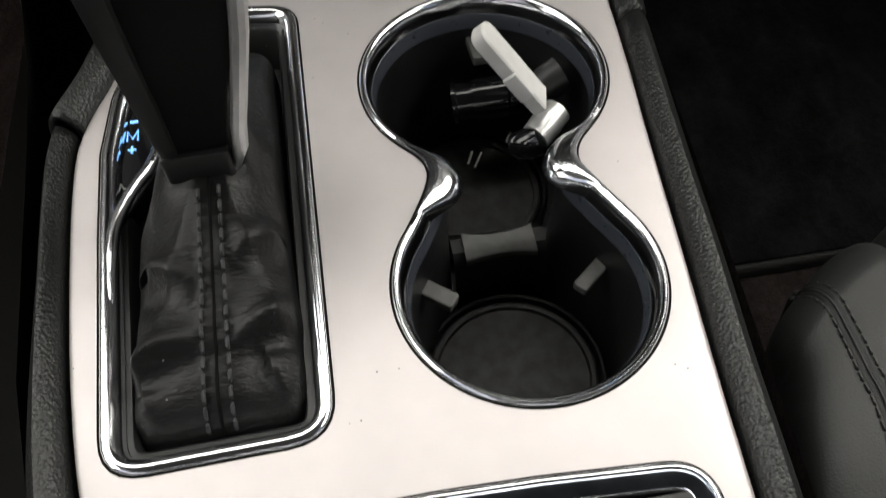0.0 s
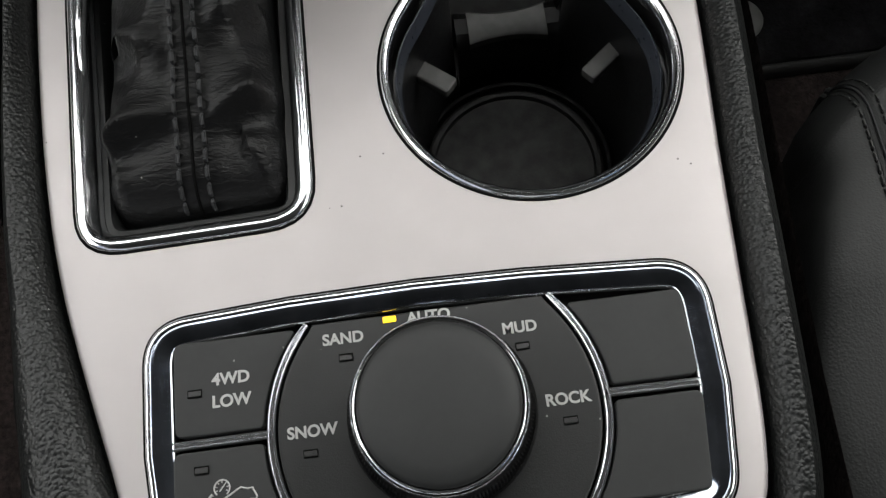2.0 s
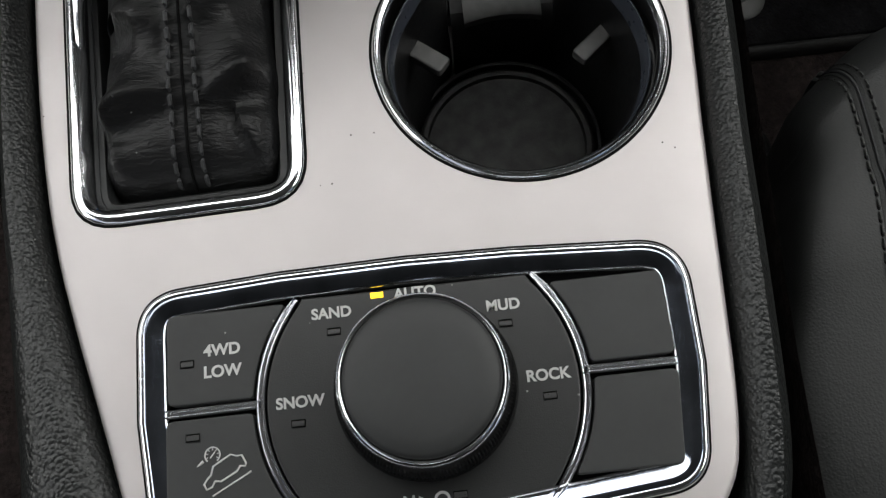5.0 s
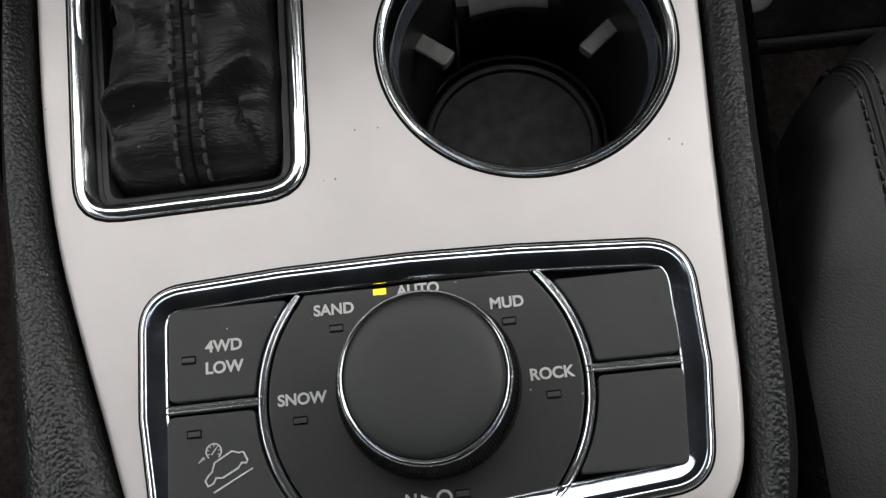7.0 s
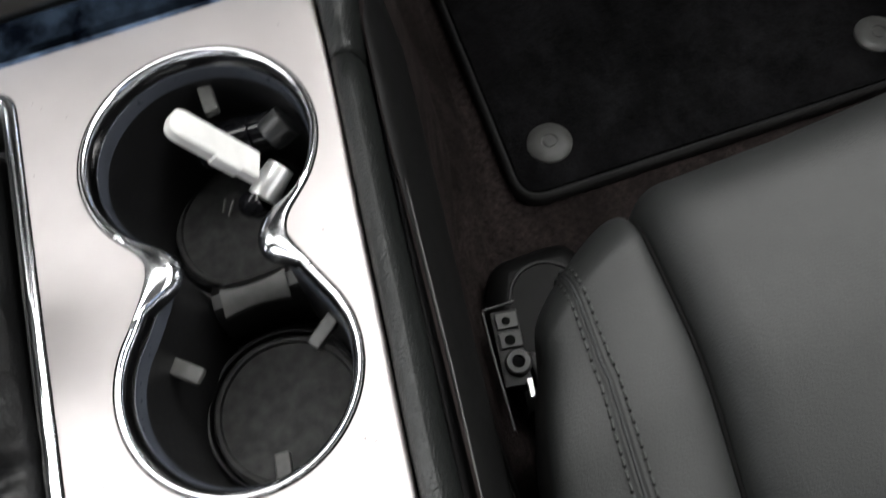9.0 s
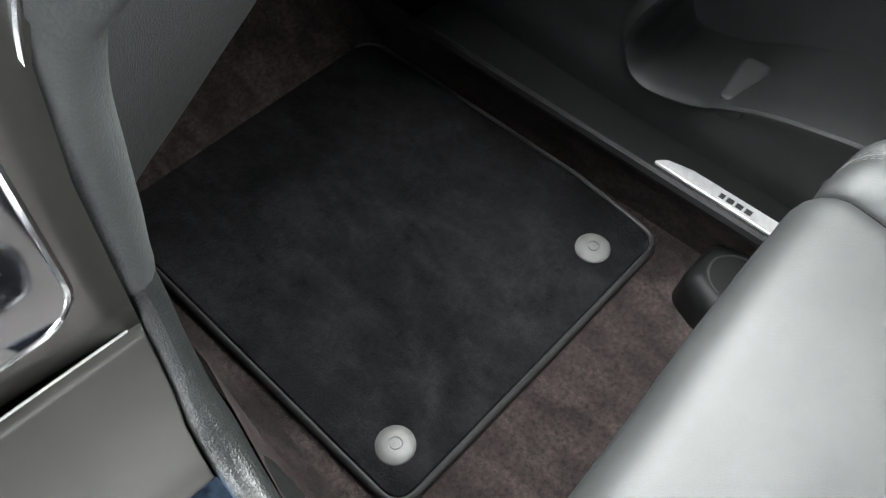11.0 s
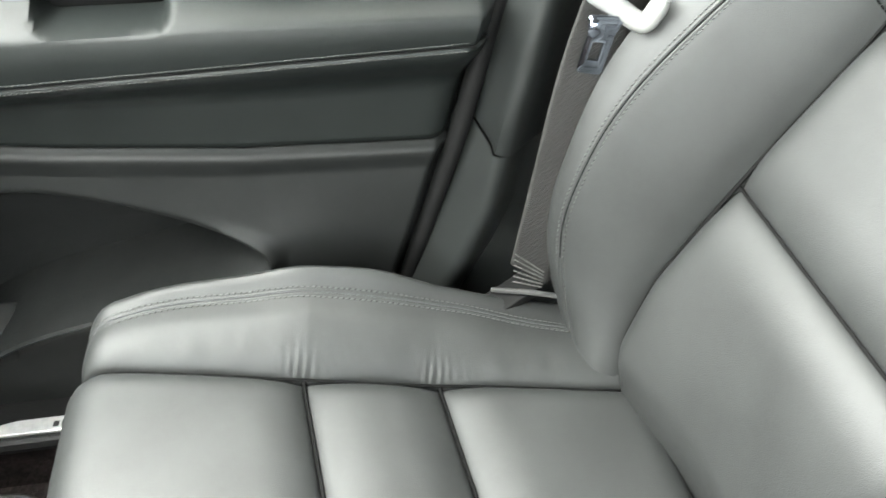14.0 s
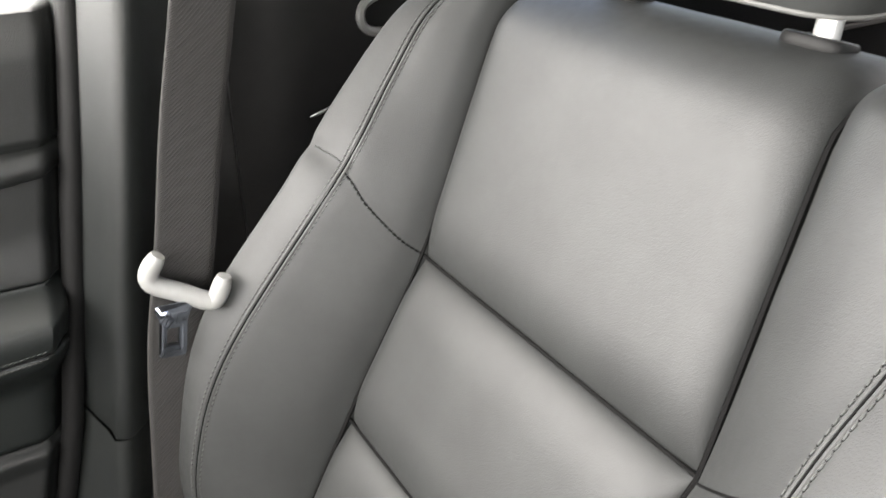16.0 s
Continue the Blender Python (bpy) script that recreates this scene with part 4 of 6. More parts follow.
    button(1, 0.0034, 0.0266, "button")
    button(1, -0.0250, -0.0006, "button")

    words("4WD", 0.0044, -0.0464, 0.0178, ZP + 0.00035, M_PRINT, b1)
    words("LOW", 0.0044, -0.0464, 0.0119, ZP + 0.00035, M_PRINT, b1)
    zl = ZP - 0.0002
    for text, x, y in (("SAND", -0.0160, 0.0247), ("MUD", 0.0312, 0.0216), ("ROCK", 0.0407, 0.0013), ("SNOW", -0.0258, 0.0013), ("AUTO", 0.0075, 0.0279)):
        words(text, 0.0042, x, y, zl, M_PRINT, t)
    words("N", 0.0042, 0.0010, -0.0272, zl, M_PRINT, t)
    part("neutral_mark", ([(0.0035, -0.0286, zl), (0.0035, -0.0258, zl), (0.0064, -0.0272, zl)], [(0, 2, 1)]), M_PRINT, t, smooth=False)
    part("gear_mark", ring_sweep(circle(0.0095, -0.0272, 0.0021, 16), [(0, zl), (0.0007, zl + 0.00003)]), M_PRINT, t)

    def lamp(x, y, z, mat, parent):
        loop = [(x - 0.00175, y - 0.0008), (x + 0.00175, y - 0.0008), (x + 0.00175, y + 0.0008), (x - 0.00175, y + 0.0008)]
        if mat is M_AMBER:
            part("indicator_lamp", slab(loop, z - 0.001, z, 0.0002), mat, parent, "lit amber indicator", smooth=False)
        else:
            lens = part("indicator_lamp", slab(inset(loop, 0.0001), z - 0.0004, z + 0.0001, 0.0002), mat, parent, "unlit indicator", smooth=False)
            part("lamp_frame", ring_sweep(loop, [(-0.0003, z - 0.0002), (-0.0003, z + 0.00008), (0.00012, z + 0.00008), (0.00016, z - 0.0002)]), M_SEAM, lens, "black frame of the lamp", smooth=False)
    lamp(-0.0156, 0.0195, zl, M_DIM, t)
    lamp(-0.0031, 0.0284, zl + 0.0002, M_AMBER, t)
    lamp(0.0313, 0.0165, zl, M_DIM, t)
    lamp(0.0405, -0.0042, zl, M_DIM, t)
    lamp(-0.0265, -0.0042, zl, M_DIM, t)
    lamp(0.0142, -0.0266, zl, M_DIM, t)
    lamp(-0.0560, 0.0148, ZP + 0.0005, M_DIM, b1)
    lamp(-0.0545, -0.0050, ZP + 0.0005, M_DIM, b2)
    # hill-descent pictogram
    ang = radians(27)

    def pic(px, py):
        return (-0.0461 + 0.94 * (px * math.cos(ang) - py * math.sin(ang)), -0.0148 + 0.94 * (px * math.sin(ang) + py * math.cos(ang)), ZP + 0.00035)
    car = [(-0.0064, -0.0012), (-0.0064, 0.0004), (-0.0050, 0.0012), (-0.0036, 0.0016), (-0.0020, 0.0034), (0.0036, 0.0036), (0.0050, 0.0022), (0.0062, 0.0018), (0.0062, -0.0008), (0.0056, -0.0014), (0.0044, -0.0006), (0.0030, -0.0014), (-0.0020, -0.0014), (-0.0034, -0.0004), (-0.0048, -0.0014)]
    part("descent_symbol", tube([pic(*p) for p in car], 0.00027, 5, closed=True), M_PRINT, b2, "white printed car on a slope")
    part("descent_slope", tube([pic(-0.0058, -0.0036), pic(0.0064, -0.0036)], 0.00026, 5), M_PRINT, b2, "white printed slope")
    gx, gy = -0.0494, -0.0099
    gauge = [tube([(gx + 0.0020 * math.cos(a), gy + 0.0020 * math.sin(a), ZP + 0.00035) for a in np.linspace(-0.9, 4.0, 16)], 0.00020, 5)]
    gauge += [tube([(gx + r0 * math.cos(a), gy + r0 * math.sin(a), ZP + 0.00035) for r0 in (0.0012, 0.0018)], 0.00012, 4) for a in np.linspace(-0.5, 3.6, 7)]
    gauge.append(tube([(gx - 0.0006, gy - 0.0008, ZP + 0.00035), (gx + 0.0007, gy + 0.0008, ZP + 0.00035)], 0.00018, 5))
    part("descent_gauge", join(*gauge), M_PRINT, b2, "white printed gauge")
    part("descent_arrow", tube([(gx - 0.0040, gy - 0.0026, ZP + 0.00035), (gx - 0.0024, gy - 0.0014, ZP + 0.00035)], [0.00016, 0.00045], 5), M_PRINT, b2, "white printed arrow")
    # rotary knob
    kx, ky = 0.0081, 0.0018
    rib = []
    for z, r, amp in ((ZP - 0.003, 0.0246, 0), (ZP + 0.0008, 0.0246, 0.0), (ZP + 0.0014, 0.0238, 0.00026), (ZP + 0.0095, 0.0230, 0.00026), (ZP + 0.0112, 0.0221, 0.0), (ZP + 0.0142, 0.0214, 0.0)):
        rib.append([(kx + (r + amp * (1 if i % 2 else -1)) * math.cos(2 * math.pi * i / 300), ky + (r + amp * (1 if i % 2 else -1)) * math.sin(2 * math.pi * i / 300), z) for i in range(300)])
    knob = part("rotary_knob", grid(rib, False, True), M_GRIP, t, "ribbed black rotary knob")
    part("chrome_ring", lathe(kx, ky, [(0.0213, ZP + 0.0141), (0.0217, ZP + 0.0144), (0.0218, ZP + 0.0150), (0.0217, ZP + 0.0157), (0.0214, ZP + 0.0163), (0.0210, ZP + 0.0168), (0.0206, ZP + 0.0170), (0.0202, ZP + 0.0168)]), M_CHROME, knob, "chrome ring on the knob")
    part("cap", lathe(kx, ky, [(0.0199, ZP + 0.0170), (0.0195, ZP + 0.0178), (0.0186, ZP + 0.0184), (0.0150, ZP + 0.0188), (0.0090, ZP + 0.0190), (0.0001, ZP + 0.0190)]), M_RUBBERY, knob, "satin black cap")
    return t


terrain_controls()


def storage_lid():
    t = thing("storage_bin_lid", (0.02, 0.30, ZP), "satin silver storage bin lid, shade put into its colour, with chrome strip", "storage lid")
    part("chrome_strip", grid([[(x, 0.2720, ZP - 0.002), (x, 0.2722, ZP + 0.0020), (x, 0.2745, ZP + 0.0038), (x, 0.2800, ZP + 0.0066), (x, 0.2852, ZP + 0.0095), (x, 0.2860, ZP + 0.0088), (x, 0.2864, ZP + 0.004)] for x in np.linspace(-0.083, 0.1172, 12)]), M_STRIP, t, "chrome strip with the blue sky reflection in its colour", smooth=False, solid=0.001)
    rows = []
    for y, z in ((0.2862, 0.366), (0.2868, 0.3735), (0.2890, 0.3775), (0.2950, 0.3850), (0.3050, 0.3975), (0.3150, 0.4120), (0.3240, 0.4270), (0.3310, 0.4400), (0.3345, 0.4475)):
        xr = interp(y, [0.286, 0.295, 0.305, 0.315, 0.3345], [0.1165, 0.1183, 0.1212, 0.1262, 0.1335])
        xl = -interp(y, [0.286, 0.3345], [0.085, 0.1285])
        rows.append([(xl + (xr - xl) * k, y + 0.004 * math.sin(math.pi * k), z) for k in [0, 0.004, 0.01] + list(np.linspace(0.04, 0.96, 24)) + [0.99, 0.996, 1]])
    # Added steel tube draws the highlight along the lid's rounded edge.
    part("lid_edge_glint", tube([(x, 0.3345 + 0.004 * math.sin(math.pi * (x + 0.1285) / 0.257) - 0.0012, 0.4482) for x in np.linspace(-0.127, 0.127, 24)], 0.0007, 8), M_STEEL, t, "thin steel line for the highlight on the lid's upper edge")
    part("lid", grid(rows), M_LID, t, solid=0.002)
    hp = [(-0.030, 0.2950, 0.3880), (0.0, 0.2940, 0.3870), (0.030, 0.2925, 0.3850), (0.0405, 0.2925, 0.3845), (0.0425, 0.2950, 0.3875), (0.0395, 0.2970, 0.3905), (0.030, 0.2970, 0.3905), (-0.030, 0.2995, 0.3940)]
    part("pull_handle", tube(hp, 0.0016, 8, closed=True), M_CHROME, t, "flat chrome pull handle")
    return t


storage_lid()


def centre_stack():
    t = thing("centre_stack", (0.0, 0.40, 0.46), "satin silver centre stack, shade put into its colour, with chrome-framed black climate panel", "centre stack")
    zs = [0.4485, 0.470, 0.500, 0.550, 0.600, 0.650, 0.700, 0.760]
    yr = [0.3355, 0.3320, 0.3295, 0.3270, 0.3255, 0.3240, 0.3225, 0.3210]
    rows = []
    for z, y in zip(zs, yr):
        xr = interp(z, [0.446, 0.48, 0.54, 0.58, 0.62, 0.65, 0.70, 0.76], [0.1338, 0.1345, 0.1368, 0.1400, 0.1490, 0.1650, 0.1890, 0.2180])
        rows.append([(-xr + 2 * xr * k, y + 0.012 - 0.012 * (2 * k - 1) ** 2, z) for k in np.linspace(0, 1, 20)])
    part("surround", grid(rows), M_LID, t, solid=0.003)

    def on(x, z, up=0.004):
        return Vector((x, interp(z, zs, yr) + 0.012 - 0.012 * (x / 0.1385) ** 2 - up, z))
    frame = fillet([(-0.116, 0.478), (0.116, 0.478), (0.124, 0.66), (-0.124, 0.66)], 0.03, 8)
    part("chrome_frame", tube([on(x, z, 0.003) for x, z in frame], 0.0024, 8, closed=True), M_CHROME, t, "chrome frame of the climate panel")
    k = len(frame)
    part("climate_panel", ([on(x, z, 0.0045) for x, z in inset(frame, 0.002)] + [on(0, 0.575, 0.0045)], [(i, (i + 1) % k, k) for i in range(k)]), M_GLOSS, t, "gloss black climate panel")
    for x, z in ((0.088, 0.535), (0.088, 0.590), (-0.088, 0.535)):
        p = on(x, z, 0.004)
        part("control_button", moved(rounded_box(0.034, 0.020, 0.008, 0.004), Matrix.Translation(p) @ Euler((radians(68), 0, radians(18))).to_matrix().to_4x4()), M_DIAL, t, "soft black control button")
    for s in (-1, 1):
        pts = [(s * 0.1312, 0.3385, 0.4695), (s * 0.1345, 0.3365, 0.50), (s * 0.1370, 0.3340, 0.54), (s * 0.1405, 0.3310, 0.58), (s * 0.1500, 0.3270, 0.62), (s * 0.1660, 0.3220, 0.65), (s * 0.1900, 0.3160, 0.70), (s * 0.2150, 0.3100, 0.75)]
        rows = []
        for p in spline(pts, 22):
            w = ease(p.z, [0.469, 0.50, 0.54, 0.58, 0.62, 0.66, 0.72, 0.75], [0.0205, 0.0300, 0.0350, 0.0370, 0.0440, 0.050, 0.058, 0.060])
            rows.append([p + Vector((-s * 0.002, 0.010, 0)), p + Vector((0, 0, 0)), p + Vector((s * 0.3 * w, -0.003, 0)), p + Vector((s * 0.7 * w, 0.003, 0)), p + Vector((s * w, 0.016, 0)), p + Vector((s * (w + 0.004), 0.060, 0)), p + Vector((s * (w + 0.006), 0.25, 0.0))])
        if s < 0:
            part("side_pad", grid(rows), M_PAD, t, "grained black side pad", solid=-0.003)
        part("side_strip", tube(spline([(s * 0.1385, 0.3260, 0.585), (s * 0.1475, 0.3225, 0.62), (s * 0.1635, 0.3175, 0.65), (s * 0.1875, 0.3110, 0.70), (s * 0.2120, 0.3050, 0.745)], 16), 0.0017, 8), M_CHROME, t, "chrome edge strip")
    return t


centre_stack()
# ---- footwell ----


def floor_mat():
    t = thing("floor_mat", (0.45, 0.5, 0.0), "black pile floor mat with bound edge in the footwell", "floor mat")
    loop = fillet([(0.230, 0.290), (0.668, 0.288), (0.682, 0.420), (0.682, 0.800), (0.236, 0.800)], [0.030, 0.032, 0.05, 0.05, 0.05], 8)
    top = inset(loop, 0.010)
    part("mat_surface", join(ring_sweep(loop, [(0.006, 0.004), (0.008, 0.010), (0.010, 0.0105)]), disc(top, 0.0105)), M_MAT, t)
    part("binding", ring_sweep(loop, [(0.0, -0.003), (-0.0004, 0.005), (0.0012, 0.0092), (0.0036, 0.0108), (0.0060, 0.0095), (0.0066, 0.006)]), M_BIND, t, "rolled black edge binding")
    for x, y in ((0.2765, 0.340), (0.600, 0.341)):
        part("retaining_disc", lathe(x, y, [(0.0205, 0.0095), (0.0205, 0.0120), (0.0190, 0.0136), (0.0120, 0.0150), (0.0075, 0.0153), (0.0070, 0.0140), (0.0058, 0.0140), (0.0054, 0.0152), (0.0001, 0.0154)], 40), M_DISC, t, "round grey plastic retaining disc")
    return t


floor_mat()


def sill():
    rows = []
    for y in np.linspace(-0.60, 0.95, 30):
        rows.append([(0.690, y, -0.006), (0.692, y, 0.03), (0.682, y, 0.088), (0.676, y, 0.098)])
    tagged(part("wall_sill_lining", grid(rows), M_CARPET), "brown carpet lining up to the door sill", "sill lining", kind="structure")
    t = thing("door_sill", (0.72, 0.2, 0.10), "black door sill with brushed metal tread plate", "door sill")
    part("sill_moulding", grid([[(0.670, y, 0.083), (0.667, y, 0.091), (0.670, y, 0.097), (0.675, y, 0.099), (0.679, y, 0.095), (0.700, y, 0.095), (0.760, y, 0.091), (0.790, y, 0.080)] for y in np.linspace(-0.62, 0.70, 20)]), M_GRIP, t, "black sill moulding")
    loop = fillet([(0.6805, 0.03), (0.701, 0.03), (0.7015, 0.296), (0.6950, 0.326), (0.6830, 0.338)], [0.003, 0.003, 0.01, 0.012, 0.003])
    pl = part("tread_plate", slab(loop, 0.094, 0.0985, 0.0008), M_STEEL, t, "brushed metal tread plate")
    for a, b in ((0.218, 0.226), (0.229, 0.237), (0.240, 0.248), (0.251, 0.257)):
        part("embossed_mark", box(0.6875, 0.6945, a, b, 0.0985, 0.0989), M_BLACK, pl, "dark embossed mark", smooth=False)
    return t


sill()


def rail_cover(x, y, turn):
    t = thing("seat_rail_cover", (x, y, 0.0), "black plastic cover over the end of the seat rail", "rail cover", "seat rail covers")
    m = Matrix.Translation((x, y, 0.0)) @ Euler((0, 0, radians(turn))).to_matrix().to_4x4()
    loop = fillet([(-0.048, -0.09), (0.048, -0.09), (0.050, 0.0), (0.034, 0.040), (-0.034, 0.040), (-0.050, 0.0)], [0.004, 0.004, 0.02, 0.025, 0.025, 0.02])
    body = join(ring_sweep(loop, [(-0.002, -0.004), (0.0, 0.012), (0.0010, 0.026), (0.0040, 0.036), (0.0100, 0.043), (0.0180, 0.046), (0.0190, 0.046)]), disc(inset(loop, 0.0190), 0.046))
    c = part("cover", moved(body, m), M_GRIP, t)
    part("cover_rib", moved(tube([(0.030 * math.cos(a), -0.012 + 0.034 * math.sin(a), 0.0465) for a in np.linspace(0.2, 2.9, 14)], 0.0016, 6), m), M_BLACK, c, "moulded rib")
    return t


rail_cover(0.215, 0.200, 0)
rail_cover(0.650, 0.202, 0)

# ---- passenger seat ----
CY = [-0.360, -0.330, -0.240, -0.146, -0.085, -0.024, 0.050, 0.110, 0.136]
CZ = [0.196, 0.217, 0.229, 0.2415, 0.255, 0.270, 0.283, 0.292, 0.2945]


def seat_profile():
    """Side line of the cushion: (y, z), from the back to the front and down."""
    pts = [(y, interp(y, CY, CZ)) for y in np.linspace(-0.360, 0.139, 40)]
    y0, z0 = pts[-1]
    r = 0.027
    for a in np.linspace(8, 96, 16):
        s, c = math.sin(radians(a)), math.cos(radians(a))
        pts.append((y0 + r * (s - math.sin(radians(8))), z0 - r * (math.cos(radians(8)) - c)))
    y1, z1 = pts[-1]
    pts += [(y1 - 0.004, z1 - 0.03), (y1 - 0.010, z1 - 0.07), (y1 - 0.02, 0.115)]
    P = np.array(pts)
    L = np.r_[0, np.cumsum(np.linalg.norm(np.diff(P, axis=0), axis=1))]
    return P, L


SP, SL = seat_profile()
S_P, S_Q = float(np.interp(-0.026, SP[:40, 0], SL[:40])), float(np.interp(-0.148, SP[:40, 0], SL[:40]))
S_TOP = float(SL[39])


def seat_at(x, s, h):
    y, z = np.interp(s, SL, SP[:, 0]), np.interp(s, SL, SP[:, 1])
    e = 0.004
    ty = np.interp(s + e, SL, SP[:, 0]) - np.interp(s - e, SL, SP[:, 0])
    tz = np.interp(s + e, SL, SP[:, 1]) - np.interp(s - e, SL, SP[:, 1])
    k = math.hypot(ty, tz) or 1
    # the front edge draws back and sinks a little towards the console
    w = smoothstep(0.52, 0.24, x) * smoothstep(S_TOP - 0.09, S_TOP + 0.02, s)
    return (x, y - h * tz / k - 0.010 * w, z + h * ty / k - 0.010 * w)


def pillow(d, r):
    u = min(max(d / r, 0.0), 1.0)
    return math.sqrt(max(0.0, 1 - (1 - u) ** 2))


def cushion_inner(s):
    return ease(s, [0, S_Q, S_P, S_TOP - 0.06, S_TOP, S_TOP + 0.25], [0.219, 0.214, 0.219, 0.2285, 0.2290, 0.233])


def cushion_outer(s):
    return ease(s, [0, S_Q, S_P, S_TOP - 0.06, S_TOP, S_TOP + 0.25], [0.552, 0.5665, 0.5690, 0.5765, 0.5800, 0.5800])


def seat():
    t = thing("bucket_seat", (0.40, -0.10, 0.0), "black leather passenger seat with stitched bolsters", "car seat")
    # seat cushion: three padded panels
    def slanted(s, x):
        """The cross seams run a little towards the back on their way inwards."""
        return s - 0.10 * (cushion_outer(s) - x) if 0.05 < s < S_TOP else s

    for s0, s1 in ((0.0, S_Q), (S_Q, S_P), (S_P, float(SL[-1]))):
        rows = []
        ns = 40 if s1 < S_TOP + 0.01 else 64
        for v in (1 - np.cos(np.linspace(0, np.pi, ns))) / 2:
            row = []
            for u in (1 - np.cos(np.linspace(0, np.pi, 44))) / 2:
                s = s0 + (s1 - s0) * v
                x = cushion_inner(s) + (cushion_outer(s) - cushion_inner(s)) * u
                t0, t1 = slanted(s0, x), slanted(s1, x)
                s = t0 + (t1 - t0) * v
                a, b = cushion_inner(s), cushion_outer(s)
                x = a + (b - a) * u
                du = min(x - a, b - x)
                dv = min(s - t0, t1 - s if s1 < S_TOP + 0.01 else 9)
                h = -0.014 + 0.023 * pillow(du, 0.024) * pillow(dv, 0.056)
                h += 0.0010 * noise.noise((x * 14, s * 14, 2.0)) + 0.0005 * noise.noise((x * 40, s * 34, 4.0))
                row.append(seat_at(x, s, h))
            rows.append(row)
        part("seat_panel", grid(rows), M_LEATHER, t, "padded leather cushion panel")
    # Black tubes lay the shade of the creases into the cushion seams.
    ends = float(SL[-1]) - 0.06
    for f in (cushion_inner, cushion_outer):
        part("seam", tube([seat_at(f(s), s, -0.0055) for s in np.linspace(0.0, ends, 70)], 0.0016, 6), M_SEAM, t, "dark tube for the shade in the sewn seam")
    for s in (S_Q, S_P):
        part("seam", tube([seat_at(x, slanted(s, x), -0.0072) for x in np.linspace(cushion_inner(s), cushion_outer(s), 30)], 0.0016, 6), M_SEAM, t, "dark tube for the shade in the sewn seam")
    # bolsters
    hs = [0.0303, 0.12, 0.215, 0.295, 0.340, 0.405, S_TOP, S_TOP + 0.035, S_TOP + 0.09, S_TOP + 0.25]
    hp = [0.012, 0.018, 0.036, 0.042, 0.041, 0.0285, 0.012, 0.001, -0.003, 0.0]
    hr = [0.012, 0.022, 0.044, 0.060, 0.058, 0.042, 0.018, -0.001, -0.009, -0.012]
    hi = [0.008, 0.012, 0.018, 0.018, 0.015, 0.008, 0.001, -0.004, -0.006, -0.008]
    for side in (1, -1):
        rows, pipe = [], []
        for s in np.linspace(0.0, float(SL[-1]), 400):
            xs = cushion_outer(s) if side > 0 else cushion_inner(s)
            p, r = ease(s, hs, hp), ease(s, hs, hr)
            if side > 0:
                xp = ease(s, [0, 0.2, S_TOP - 0.07, S_TOP, S_TOP + 0.045, S_TOP + 0.25], [0.612, 0.630, 0.636, 0.626, 0.604, 0.598])
                xr = ease(s, [0, S_TOP - 0.07, S_TOP, S_TOP + 0.045, S_TOP + 0.25], [0.650, 0.650, 0.643, 0.622, 0.616])
                xo = xr + 0.016
            else:
                xp = interp(s, [0, S_TOP, S_TOP + 0.25], [0.153, 0.187, 0.190])
                xr = ease(s, [0, 0.36, 0.41, S_TOP - 0.03, S_TOP], [0.128, 0.139, 0.148, 0.158, 0.166])
                xo = xr - 0.005
                p = ease(s, hs, hi)
                r = p - 0.003
            bulge = 0.25 + 0.75 * min(1.0, max(p, 0.0) / 0.03)
            ctrl = [seat_at(xs, s, -0.011), seat_at(xs + (xp - xs) * 0.06, s, 0.06 * p - 0.002), seat_at(xs + (xp - xs) * 0.24, s, 0.28 * p + 0.005 * bulge), seat_at(xs + (xp - xs) * 0.6, s, 0.66 * p + 0.007 * bulge), seat_at(xp, s, p + 0.001), seat_at(xr, s, r)]
            q = seat_at(xo, s, r - 0.022)
            ctrl += [q, (xo + side * 0.001, q[1], max(0.10, q[2] - 0.06)), (xo - side * 0.004, q[1], 0.10)]
            row = spline(ctrl, 38)
            if s > 0.33:
                for m, v in enumerate(row):
                    far = abs(v.x - xs) / 0.075
                    v.y -= (0.046 if side < 0 else 0.006) * smoothstep(0.37, 0.52, s) * min(far, 1.3) ** 1.6
            # small puckers where the panel seams end
            for m, v in enumerate(row[:16]):
                for sq in (S_P, S_Q):
                    d = s - sq
                    if abs(d) < 0.035:
                        f = 0.0021 * math.sin(d * (760 + 10 * m) + sq * 9) * math.exp(-((d - 0.004) / 0.013) ** 2)
                        f += 0.0010 * noise.noise((s * 260, m * 0.30, 1.0)) * math.exp(-(d / 0.03) ** 2)
                        row[m] = row[m] + Vector((0, 0, f * math.exp(-((m - 4.0) / 3.6) ** 2)))
            # soft creases across the worn leather
            if side > 0:
                for m, v in enumerate(row[:18]):
                    row[m] = v + Vector((0, 0, (0.0009 * noise.noise((s * 58, m * 0.16, 7.0)) + 0.0006 * noise.noise((s * 150 + m * 0.8, m * 0.45, 3.0))) * math.exp(-((m - 8) / 5.0) ** 2) * smoothstep(0.02, 0.10, s)))
            rows.append(row)
            pv = Vector(seat_at(xp, s, p))
            pv.y = min(row, key=lambda v: abs(v.x - xp) + abs(v.z - pv.z)).y
            pipe.append(pv)
        part("bolster", grid(rows), M_LEATHER, t, "raised leather side bolster")
        part("piping", tube([v + nn * 0.0 for v, nn in beside(rows[:364], pipe[:364], 0.0001, 0.0004)], 0.0006, 6), M_STITCH, t, "dark seam line")
